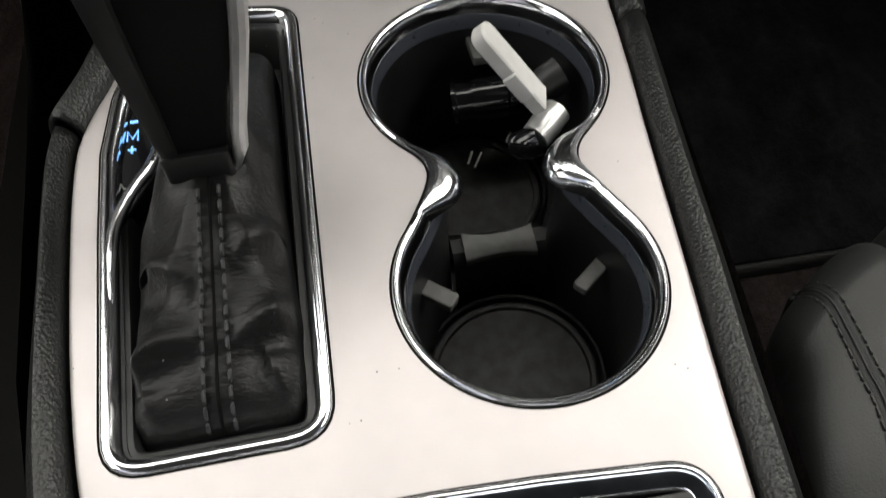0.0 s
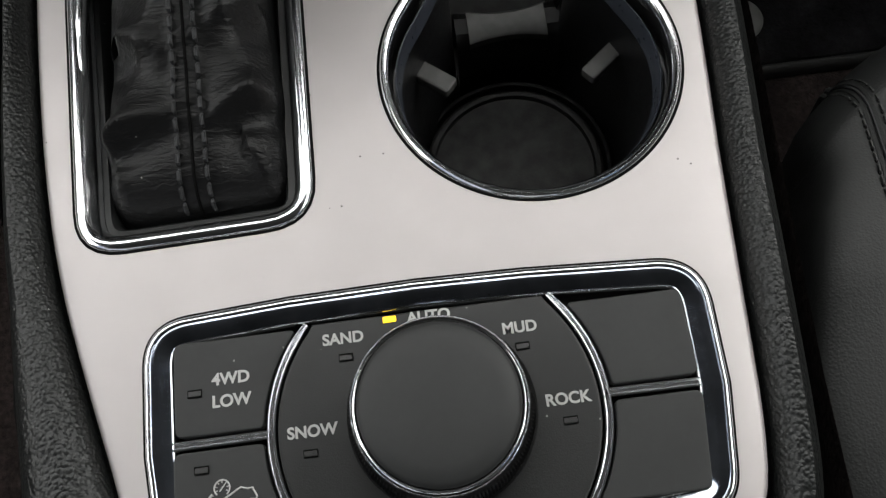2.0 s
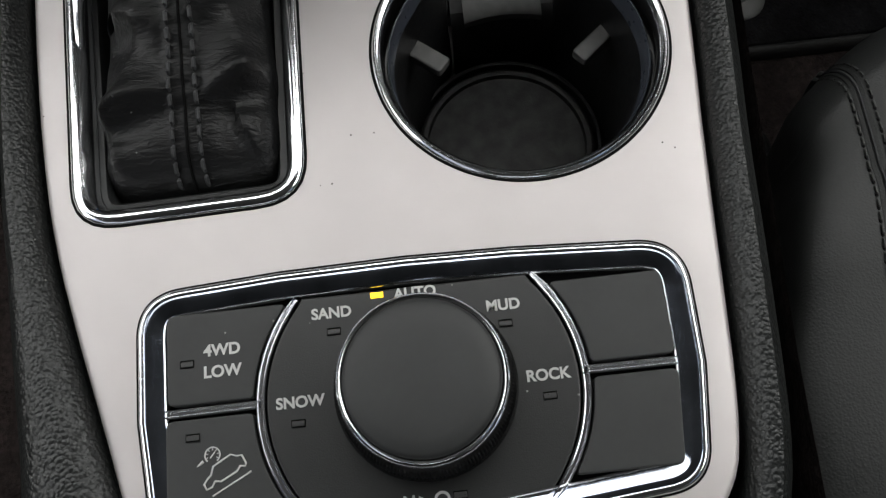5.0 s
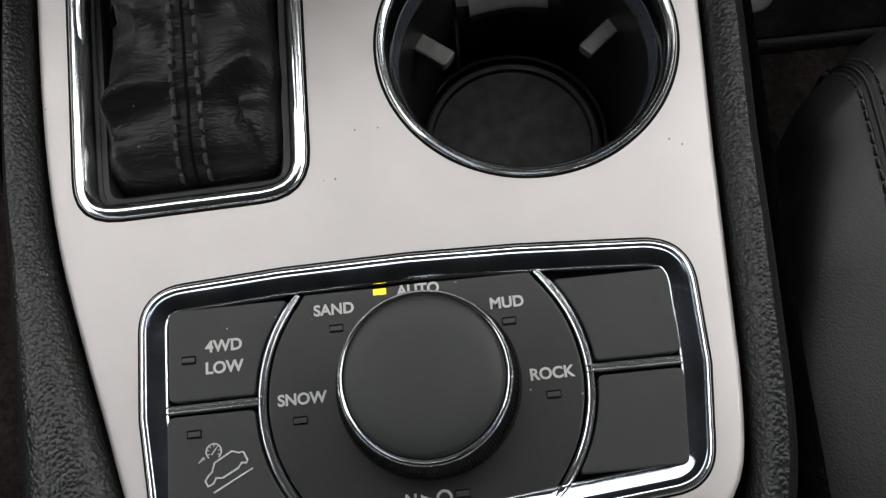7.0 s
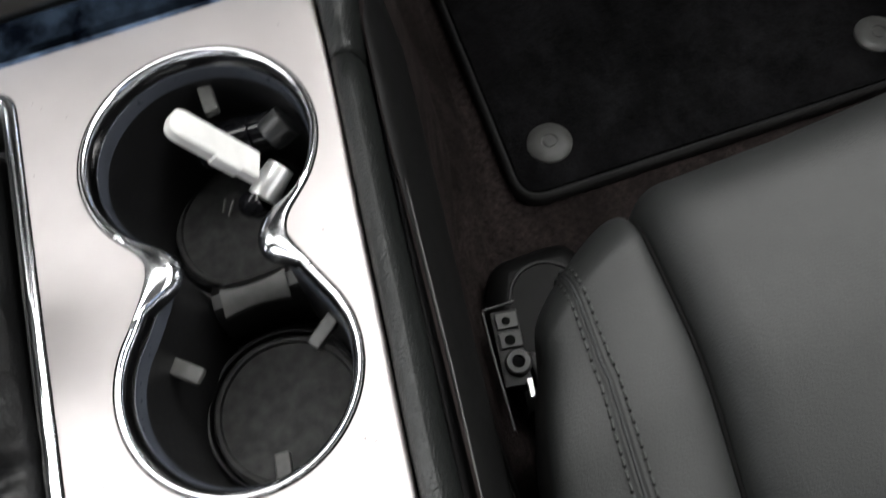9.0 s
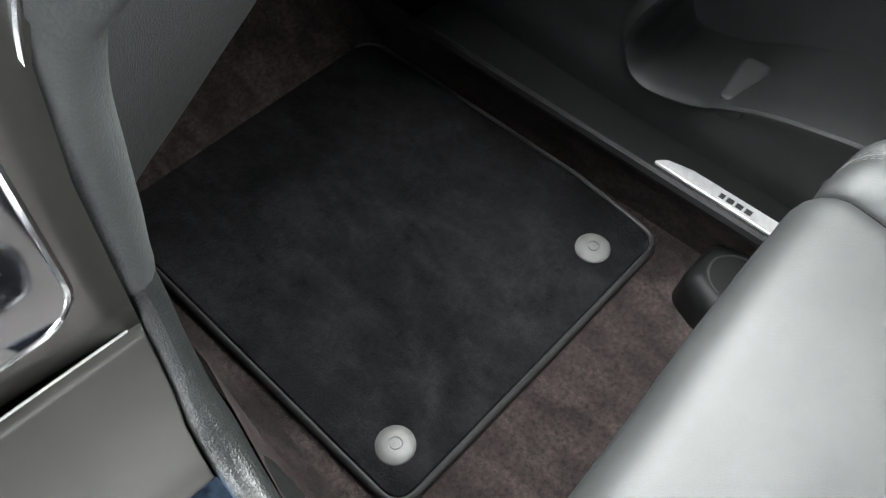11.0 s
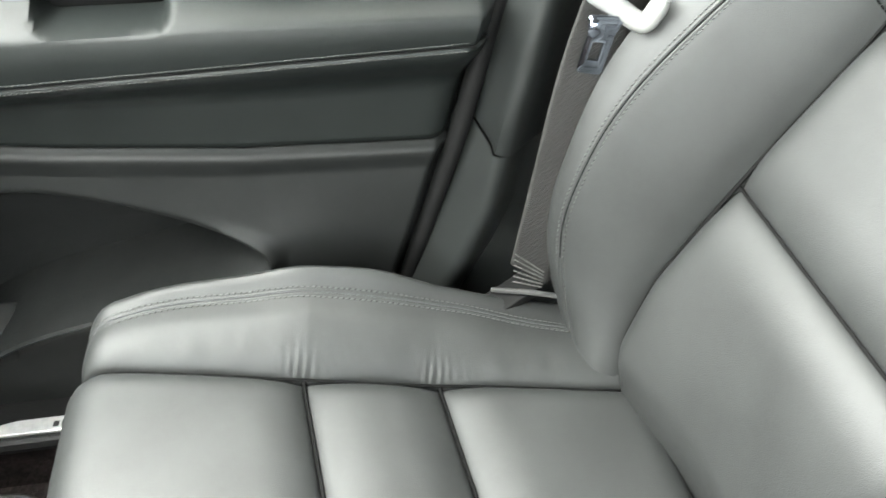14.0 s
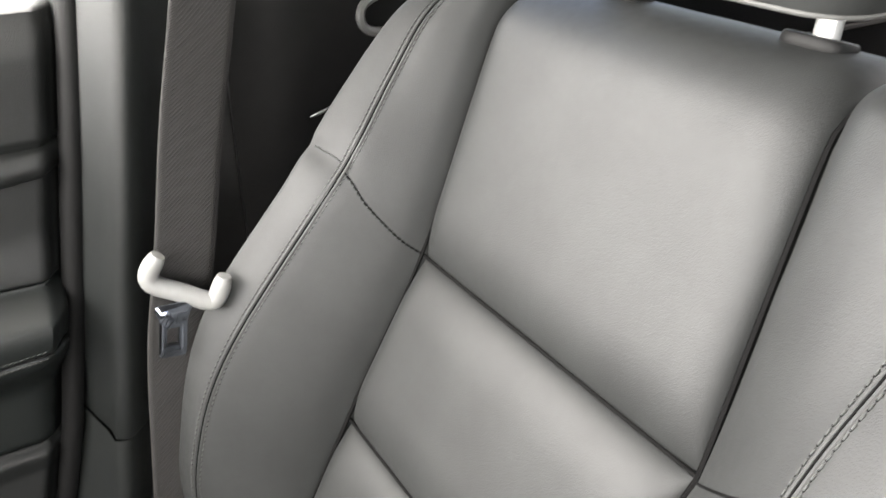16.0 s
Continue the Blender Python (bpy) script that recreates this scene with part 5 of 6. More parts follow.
        for o in (-0.0020, 0.0020):
            part("seam_lap", tube([v - nn * 0.0011 for v, nn in beside(rows[4:360], pipe[4:360], o, 0.0)], 0.0017, 8), M_LEATHER, t, "leather fold along the seam")
        for o in (-0.0048, 0.0048):
            line = beside(rows[8:356], pipe[8:356], o, 0.0)
            part("top_stitch", stitches([v for v, nn in line], line[174][1], 0.0036, 0.0016, 0.0005), M_THREAD, t)
            part("needle_hole", needle_holes([v for v, nn in line], line[174][1], 0.0052, 0.0008), M_SEAM, t)
    # backrest
    BY = [(-0.296, 0.195), (-0.316, 0.255), (-0.346, 0.330), (-0.397, 0.430), (-0.436, 0.500), (-0.475, 0.571), (-0.523, 0.675), (-0.552, 0.737), (-0.567, 0.757), (-0.590, 0.767), (-0.625, 0.766), (-0.665, 0.750), (-0.690, 0.70)]
    BP = np.array([(v.y, v.z) for v in spline([(0, a, b) for a, b in BY], 90)])
    BL = np.r_[0, np.cumsum(np.linalg.norm(np.diff(BP, axis=0), axis=1))]

    def s_of(z):
        return float(np.interp(z, BP[:58, 1], BL[:58]))

    def back_at(x, s, h):
        y, z = np.interp(s, BL, BP[:, 0]), np.interp(s, BL, BP[:, 1])
        y -= 0.030 * smoothstep(0.560, 0.420, x) * (1 - smoothstep(0.24, 0.42, z)) + 0.022 * smoothstep(0.275, 0.205, z)
        e = 0.004
        ty = np.interp(s + e, BL, BP[:, 0]) - np.interp(s - e, BL, BP[:, 0])
        tz = np.interp(s + e, BL, BP[:, 1]) - np.interp(s - e, BL, BP[:, 1])
        k = math.hypot(ty, tz) or 1
        return (x, y + h * tz / k, z - h * ty / k)

    sA, sB, sT = s_of(0.428), s_of(0.571), s_of(0.755)

    def ins_l(s):
        return interp(s, [0, s_of(0.30), sA, sB, s_of(0.7), sT], [0.292, 0.302, 0.303, 0.2835, 0.298, 0.304])

    def ins_r(s):
        return interp(s, [0, s_of(0.26), s_of(0.33), sA, sB, s_of(0.7), sT], [0.556, 0.572, 0.585, 0.5855, 0.585, 0.594, 0.600])

    for s0, s1 in ((0.0, sA), (sA, sB), (sB, float(BL[-1]))):
        rows = []
        for s in s0 + (s1 - s0) * (1 - np.cos(np.linspace(0, np.pi, 64))) / 2:
            a, b = ins_l(s), ins_r(s)
            row = []
            for u in (1 - np.cos(np.linspace(0, np.pi, 36))) / 2:
                x = a + (b - a) * u
                h = -0.012 + 0.021 * pillow(min(x - a, b - x), 0.028) * pillow(min(s - s0, s1 - s), 0.052)
                h += 0.0010 * noise.noise((x * 12, s * 12, 5.0))
                row.append(back_at(x, s, h))
            rows.append(row)
        part("back_panel", grid(rows), M_LEATHER, t, "padded leather backrest panel")
    # Crease shade between the backrest panels, built as black tubes.
    for f in (ins_l, ins_r):
        part("seam", tube([back_at(f(s), s, -0.0048) for s in np.linspace(0.0, float(BL[-1]) - 0.05, 70)], 0.0020, 6), M_SEAM, t, "dark tube for the shade in the sewn seam")
    for s in (sA, sB):
        part("seam", tube([back_at(x, s, -0.0072) for x in np.linspace(ins_l(s), ins_r(s), 30)], 0.0016, 6), M_SEAM, t, "dark tube for the shade in the sewn seam")
    cap = []
    for s in np.linspace(sT, float(BL[-1]), 24):
        cap.append([back_at(x, s, -0.022 + 0.004 * pillow(s - sT, 0.03) - 0.02 * abs((x - 0.43) / 0.2) ** 3) for x in np.linspace(0.235, 0.625, 30)])
    part("back_top", grid(cap), M_LEATHER, t, "rolled leather top of the backrest")
    # backrest bolsters
    seam = [(0.556, -0.302, 0.205), (0.580, -0.330, 0.285), (0.587, -0.360, 0.355), (0.5855, -0.397, 0.430), (0.5835, -0.475, 0.571), (0.592, -0.523, 0.675), (0.599, -0.555, 0.745), (0.600, -0.576, 0.772), (0.594, -0.640, 0.775)]
    pipe = [(0.612, -0.290, 0.222), (0.628, -0.270, 0.330), (0.630, -0.277, 0.410), (0.630, -0.318, 0.505), (0.622, -0.428, 0.643), (0.628, -0.480, 0.711), (0.630, -0.518, 0.758), (0.625, -0.560, 0.780), (0.615, -0.630, 0.778)]
    outer = [(0.640, -0.300, 0.212), (0.654, -0.266, 0.325), (0.657, -0.277, 0.425), (0.659, -0.312, 0.530), (0.655, -0.396, 0.634), (0.655, -0.446, 0.695), (0.652, -0.505, 0.756), (0.645, -0.555, 0.774), (0.630, -0.630, 0.768)]
    xm = 0.433
    fwd = Vector((0, 0.87, 0.48))
    for side in (1, -1):
        nS = 161
        cs, cp, co = spline(seam, nS), spline(pipe, nS), spline(outer, nS)
        rows, pl = [], []
        for i in range(nS):
            a, p, o = cs[i].copy(), cp[i].copy(), co[i].copy()
            if side < 0:
                s = interp(i / (nS - 1), np.linspace(0, 1, 9), [0, s_of(0.285), s_of(0.355), sA, sB, s_of(0.675), s_of(0.745), sT, sT + 0.03])
                a.x = ins_l(s)
                p.x, o.x = 2 * xm - p.x - 0.036, 2 * xm - o.x - 0.056
            a -= fwd * 0.009
            back = Vector((o.x + side * 0.004, min(o.y - 0.10, -0.42), o.z - 0.02))
            ctrl = [a - fwd * 0.003, a.lerp(p, 0.06) + fwd * 0.006, a.lerp(p, 0.22) + fwd * 0.014, a.lerp(p, 0.6) + fwd * 0.0116, p, p.lerp(o, 0.5) + Vector((side * 0.006, 0.006, 0.003)), o, o + Vector((side * 0.006, -0.035, -0.008)), back]
            rows.append(spline(ctrl, 40))
            pl.append(p)
        if side > 0:
            # the cross seam draws the leather in, with a pucker beside it
            for i in range(60, 101):
                for m in range(2, 30):
                    d = (i - 80 - 0.75 * max(0, m - 19)) / 2
                    f = -0.0016 * math.exp(-(d / 0.9) ** 2)
                    f -= 0.0026 * math.exp(-(d / 1.1) ** 2) * math.exp(-((m - 23) / 4.0) ** 2)
                    f += 0.0016 * math.exp(-((d + 2.4) / 1.3) ** 2) * math.exp(-((m - 22) / 4.5) ** 2)
                    rows[i][m] = rows[i][m] + fwd * f
        part("back_bolster", grid(rows), M_LEATHER, t, "raised leather backrest bolster")
        part("piping", tube([v for v, nn in beside(rows[:140], pl[:140], 0.0001, 0.0)], 0.0008, 6), M_SEAM, t, "dark seam line")
        for o in (-0.0020, 0.0020):
            part("seam_lap", tube([v - nn * 0.0009 for v, nn in beside(rows[2:140], pl[2:140], o, 0.0)], 0.0017, 8), M_LEATHER, t, "leather fold along the seam")
        for o in (-0.0046, 0.0046):
            line = beside(rows[2:140], pl[2:140], o, 0.0)
            part("top_stitch", stitches([v for v, nn in line], fwd, 0.0036, 0.0016, 0.0005), M_THREAD, t)
            part("needle_hole", needle_holes([v for v, nn in line], fwd, 0.0052, 0.0008), M_SEAM, t)
        i0 = int(round(4 / 8 * (nS - 1)))
        shift = [0.75 * max(0, m - 19) if side > 0 else 0.0 for m in range(30)]
        cross = [rows[i0 + int(f)][m].lerp(rows[i0 + int(f) + 1][m], f - int(f)) for m, f in enumerate(shift)]
        if side < 0:
            part("cross_seam", tube([v + fwd * 0.0002 for v in cross[1:25]], 0.0009, 6), M_SEAM, t, "dark cross seam")
        if side > 0:
            part("cross_seam", stitches([v + fwd * 0.0002 for v in cross[3:21]], fwd, 0.0036, 0.0014, 0.0010, 0.0003), M_SEAM, t, "dark cross stitch")
            # Past the stitching, a thin black tube draws the crease's shade.
            part("cross_crease", tube([v + fwd * 0.0001 for v in cross[20:27]], 0.0004, 6), M_SEAM, t, "dark tube for the shade in the crease past the seam")
    # shell, base and frame
    part("back_shell", grid([[(x, np.interp(z, [0.2, 0.5, 0.8], [-0.42, -0.55, -0.69]) - 0.03 * math.cos((x - xm) / 0.23 * 1.4), z) for x in np.linspace(xm - 0.245, xm + 0.225, 16)] for z in np.linspace(0.12, 0.72, 14)]), M_GRIP, t, "black plastic seat back shell")
    part("seat_base", box(0.165, 0.645, -0.36, 0.10, 0.05, 0.125), M_BLACK, t, "black seat frame", smooth=False, bevel=0.01)
    for x in (0.205, 0.635):
        part("seat_rail", box(x - 0.022, x + 0.022, -0.48, 0.155, -0.002, 0.052), M_BLACK, t, "black steel seat rail", smooth=False, bevel=0.003)
    part("side_shield", grid([[(0.133 + 0.006 * math.sin(v * 3), y, 0.05 + 0.12 * v) for v in np.linspace(0, 1, 8)] for y in np.linspace(-0.34, 0.10, 14)]), M_BLACK, t, "black plastic side shield", solid=0.003)
    # headrest
    for x in (0.352, 0.513):
        part("headrest_post", tube([(x + 0.004, -0.618, 0.745), (x + 0.004, -0.628, 0.900)], 0.0078, 16), M_STEEL, t, "chrome headrest post")
        part("post_collar", moved(rounded_box(0.044, 0.030, 0.009, 0.014), Matrix.Translation((x + 0.006, -0.618, 0.7765)) @ Euler((radians(14), 0, 0)).to_matrix().to_4x4()), M_GRIP, t, "black post collar")
    hr = []
    for z, w, d in ((0.797, 0.085, 0.02), (0.801, 0.108, 0.042), (0.825, 0.125, 0.055), (0.87, 0.135, 0.058), (0.95, 0.128, 0.048), (0.965, 0.09, 0.02)):
        lp = fillet([(0.432 - w, -0.625 - d), (0.432 + w, -0.625 - d), (0.432 + w, -0.625 + d), (0.432 - w, -0.625 + d)], d * 0.8)
        hr.append([(x, y, z) for x, y in lp])
    V, F = grid(hr, False, True)
    k = len(hr[0])
    F += [tuple(range(k)), tuple(range(len(V) - k, len(V)))]
    rest = part("headrest", (V, F), M_LEATHER, t, "leather headrest cushion")
    ring = [Vector(v) + Vector((0, 0, -0.001)) for v in hr[1]]
    part("headrest_piping", tube(ring + [ring[0]], 0.0015, 6), M_DISC, rest, "grey piping round the lower edge")
    # adjuster bracket on the inner side
    bm4 = Matrix.Translation((0.172, 0.158, 0.066)) @ Euler((0, 0, radians(-8))).to_matrix().to_4x4()

    def put(data, x, y, z=0.0):
        return moved(data, bm4 @ Matrix.Translation((x, y, z)))
    br = part("adjuster_bracket", put(rounded_box(0.020, 0.058, 0.003, 0.0015), 0, 0), M_BLACK, t, "blackened steel adjuster bracket")
    for y, r in ((0.020, 0.0032), (0.005, 0.0040)):
        part("lug", put(rounded_box(0.016, 0.012, 0.005, 0.001), 0.001, y, 0.002), M_DISC, br, "raised square lug")
        part("lug_hole", put(lathe(0, 0, [(r, 0.0), (r, 0.0006), (r * 0.9, 0.0008), (0.0001, 0.0008)], 20), 0.0005, y - 0.0005, 0.0042), M_SEAM, br, "dark hole")
    part("bolt", put(lathe(0, 0, [(0.0098, 0.0), (0.0098, 0.006), (0.0084, 0.0078), (0.0050, 0.0080), (0.0046, 0.006)], 24), 0.003, -0.013), M_DISC, br, "round bolt head")
    part("bolt_socket", put(lathe(0, 0, [(0.0046, 0.006), (0.0030, 0.0055), (0.0001, 0.0055)], 12), 0.003, -0.013), M_SEAM, br)
    part("clip", put(rounded_box(0.004, 0.014, 0.005, 0.001), 0.008, -0.033, 0.002), M_STEEL, br, "bright spring clip")
    for path in ([(-0.015, 0.030, 0.004), (-0.014, 0.0, 0.004), (-0.010, -0.060, 0.003)], [(-0.015, 0.031, 0.004), (0.010, 0.034, 0.004)]):
        part("bracket_edge", moved(tube(path, 0.0009, 6), bm4), M_DISC, br)
    return t


seat()

# ---- passenger door ----
POCKET = [(0.412, 0.170), (0.421, 0.200), (0.405, 0.245), (0.374, 0.290), (0.330, 0.340), (0.290, 0.368), (0.250, 0.376), (0.190, 0.372), (0.101, 0.340), (0.030, 0.305),
          (0.004, 0.288), (0.004, 0.272), (0.060, 0.254), (0.135, 0.232), (0.191, 0.222), (0.255, 0.205), (0.300, 0.182), (0.330, 0.165), (0.378, 0.155), (0.400, 0.158)]
POCKET = [tuple(p) for p in smooth_loop(POCKET, 1)]


def signed(p, poly):
    """Distance to a polygon's edge, positive inside."""
    x, y = p
    best, inside = 9.0, False
    for i in range(len(poly)):
        ax, ay = poly[i - 1]
        bx, by = poly[i]
        dx, dy = bx - ax, by - ay
        t = max(0, min(1, ((x - ax) * dx + (y - ay) * dy) / (dx * dx + dy * dy + 1e-12)))
        best = min(best, math.hypot(x - ax - t * dx, y - ay - t * dy))
        if (ay > y) != (by > y) and x < ax + (y - ay) / (by - ay) * dx:
            inside = not inside
    return best if inside else -best


def door_end(z):
    return interp(z, [0.10, 0.21, 0.394, 0.50, 0.55, 0.67, 0.80], [-0.095, -0.130, -0.184, -0.208, -0.219, -0.244, -0.270])


def band_z(y):
    return interp(y, [-0.2, -0.176, 0.011, 0.162, 0.303, 0.45, 0.75], [0.395, 0.3955, 0.402, 0.416, 0.434, 0.455, 0.50])


def stitch_z(y):
    return interp(y, [-0.2, 0.0, 0.18, 0.30, 0.75], [0.510, 0.503, 0.497, 0.490, 0.49])


def door():
    t = thing("door_1", (0.74, 0.25, 0.12), "black passenger door lining with armrest and map pocket", "car door", kind="structure")

    def sheet(name, f0, f1, fx, mat, nz, label="", ny=90, y1=0.76):
        rows = []
        for k in np.linspace(0, 1, nz):
            row = []
            for m in np.linspace(0, 1, ny):
                yy = -0.20 + (y1 + 0.20) * m
                z = f0(yy) + (f1(yy) - f0(yy)) * k
                y = door_end(z) + (y1 - door_end(z)) * m
                z = f0(y) + (f1(y) - f0(y)) * k
                row.append((fx(y, z, k), y, z))
            rows.append(row)
        ob = part(name, grid(rows), mat, t, label, solid=0.004)
        inward = sum(q.normal.x * q.area for q in ob.data.polygons) < 0
        ob.modifiers["thickness"].offset = -1.0 if inward else 1.0
        return ob

    def edge(y, z):
        return 0.018 * (1 - smoothstep(0.0, 0.016, y - door_end(z)))

    def lower(y, z, k):
        x = 0.742 - 0.012 * smoothstep(0.12, 0.26, z) + 0.006 * smoothstep(0.30, 0.40, z)
        x -= 0.006 * smoothstep(0.90, 0.97, k) - 0.010 * smoothstep(0.975, 1.0, k)
        x -= 0.010 * smoothstep(0.185, 0.12, z) - 0.02 * smoothstep(0.45, 0.75, y)
        x -= 0.012 * math.exp(-((y + 0.02) / 0.06) ** 2 - ((z - 0.27) / 0.05) ** 2)
        return x + edge(y, z)
    lo = sheet("lower_panel", lambda y: 0.086, band_z, lower, M_DOORPLASTIC, 150, "grained black lower panel with map pocket", 340)
    bm = bmesh.new()
    bm.from_mesh(lo.data)
    gone = [v for v in bm.verts if signed((v.co.y + t.location.y, v.co.z + t.location.z), POCKET) > -0.013]
    bmesh.ops.delete(bm, geom=gone, context="VERTS")
    bm.to_mesh(lo.data)
    bm.free()

    def skin(y, z):
        k = (z - 0.105) / (band_z(y) - 0.105)
        return lower(y, z, min(k, 0.89))
    rim = resample(POCKET, 160)
    rings = []
    for d, dx, lip in ((-0.028, -0.0001, 0.0), (-0.023, -0.0003, 0.0), (-0.018, -0.0004, 0.06), (-0.012, -0.0006, 0.35), (-0.007, -0.0010, 0.8), (-0.003, -0.0006, 1.0), (0.0, 0.0014, 0.95), (0.002, 0.006, 0.6), (0.0035, 0.014, 0.2), (0.0045, 0.030, 0.0), (0.0055, 0.094, 0.0), (0.008, 0.099, 0.0)):
        rings.append([(skin(y, z) + dx - 0.019 * lip * smoothstep(0.34, 0.24, z), y, z) for y, z in inset(rim, d)])
    V, F = grid(rings, False, True)
    k0 = len(V) - len(rim)
    mid = (0.830, 0.22, 0.27)
    V.append(mid)
    F += [(k0 + i, k0 + (i + 1) % len(rim), len(V) - 1) for i in range(len(rim))]
    part("map_pocket", (V, F), M_DOORPLASTIC, t, "deep map pocket with rolled lip")
    part("pocket_divider", moved(rounded_box(0.060, 0.032, 0.060, 0.008), Matrix.Translation((0.764, 0.298, 0.163)) @ Euler((0, radians(-14), radians(6))).to_matrix().to_4x4()), M_DOORPLASTIC, lo, "rib in the pocket")

    def insert(y, z, k):
        return 0.738 - 0.004 * k - 0.036 * smoothstep(0.50, 1.0, k) + edge(y, z)
    sheet("leather_insert", lambda y: band_z(y) + 0.0012, lambda y: stitch_z(y) - 0.0008, insert, M_DOORLEATHER, 20, "dark leather door insert")

    pull = fillet([(0.047, 0.536), (0.147, 0.536), (0.150, 0.574), (0.043, 0.574)], 0.014)

    def dent(y, z):
        return 0.085 * smoothstep(0.0, 0.010, signed((y, z), pull)) if -0.01 < y < 0.19 and 0.53 < z < 0.64 else 0.0

    def arm(y, z, k):
        return 0.6985 - 0.0035 * math.sin(math.pi * min(1, 1.5 * k)) + 0.034 * smoothstep(0.52, 1.0, k) + edge(y, z) * 1.4 + dent(y, z)
    a = sheet("armrest", lambda y: stitch_z(y) + 0.0008, lambda y: interp(y, [-0.21, 0.0, 0.30, 0.75], [0.556, 0.566, 0.570, 0.575]), arm, M_DOORLEATHER, 40, "padded leather armrest", 240)
    for dz in (-0.0040, 0.0040):
        path = [(insert(y, 0.5, 0.955) - 0.0002 if dz < 0 else arm(y, 0.5, 0.065) - 0.0002, y, stitch_z(y) + dz) for y in np.linspace(-0.190, 0.70, 120)]
        part("top_stitch", stitches(path, (-1, 0, 0), 0.0030, 0.0013, 0.0005, 0.0002), M_DOORTHREAD, a)
    part("piping", tube([(0.6988, y, stitch_z(y)) for y in np.linspace(-0.196, 0.74, 60)], 0.0010, 6), M_SEAM, a, "dark armrest seam")

    def upper(y, z, k):
        low = interp(y, [-0.24, -0.14, 0.1, 0.75], [0.646, 0.638, 0.634, 0.63])
        v = (z - low) / interp(y, [-0.24, -0.14, 0.1], [0.021, 0.027, 0.032])
        x = 0.7335 + 0.009 * smoothstep(0.557, 0.60, z)
        if 0 < v < 1:
            x -= 0.004 + 0.009 * math.sin(math.pi * v) ** 0.6
        elif v >= 1:
            x = 0.743 - 0.006 * smoothstep(1.0, 1.5, v) + 0.016 * smoothstep(0.735, 0.775, z) + 0.06 * smoothstep(0.768, 0.785, z)
        return x + edge(y, z) + dent(y, z)
    sheet("upper_panel", lambda y: interp(y, [-0.21, 0.0, 0.30, 0.75], [0.557, 0.567, 0.571, 0.576]), lambda y: 0.785, upper, M_DOORPLASTIC, 110, "grained upper door panel", 240)
    # Added black plate stands in for the deep shade of the pull recess.
    part("pull_shade", ([(0.748, y, z) for y, z in inset(pull, 0.003)], [tuple(range(len(pull)))]), M_SEAM, t, "black plate for the shade in the pull recess", solid=0.003)
    hand = thing("door_pull", (0.74, 0.12, 0.70), "chrome inner door handle lever in a dark recess", "door handle")
    part("lever", tube([(0.735, 0.060, 0.672), (0.728, 0.030, 0.673), (0.726, -0.080, 0.674), (0.733, -0.128, 0.672)], [0.004, 0.006, 0.006, 0.003], 10), M_CHROME, hand)
    part("recess", moved(rounded_box(0.014, 0.190, 0.030, 0.006), Matrix.Translation((0.744, -0.020, 0.680))), M_GLOSS, hand)
    # loudspeaker grille
    sy, sz = 0.490, 0.352

    def face(y, z):
        return 0.7285 + 0.006 * smoothstep(0.30, 0.40, z) + 0.02 * smoothstep(0.45, 0.75, y)
    gr = []
    for r, dx in ((0.129, 0.004), (0.1265, -0.0025), (0.122, -0.0030), (0.119, -0.0005), (0.06, -0.0005), (0.001, -0.0005)):
        gr.append([(face(sy + r * math.cos(a), sz + r * math.sin(a)) + dx, sy + r * math.cos(a), sz + r * math.sin(a)) for a in np.linspace(0, 2 * math.pi, 64, endpoint=False)])
    g = part("speaker_grille", grid(gr, False, True), M_BLACK, t, "round black speaker grille")
    for z in np.arange(sz - 0.112, sz + 0.113, 0.0058):
        w = math.sqrt(max(0.0, 1 - ((z - sz) / 0.118) ** 2)) * 0.117
        if w > 0.01:
            part("grille_rib", tube([(face(sy + w * k, z) - 0.0026, sy + w * k, z) for k in np.linspace(-1, 1, 9)], 0.0017, 6), M_PILLAR, g)
    return t


door()

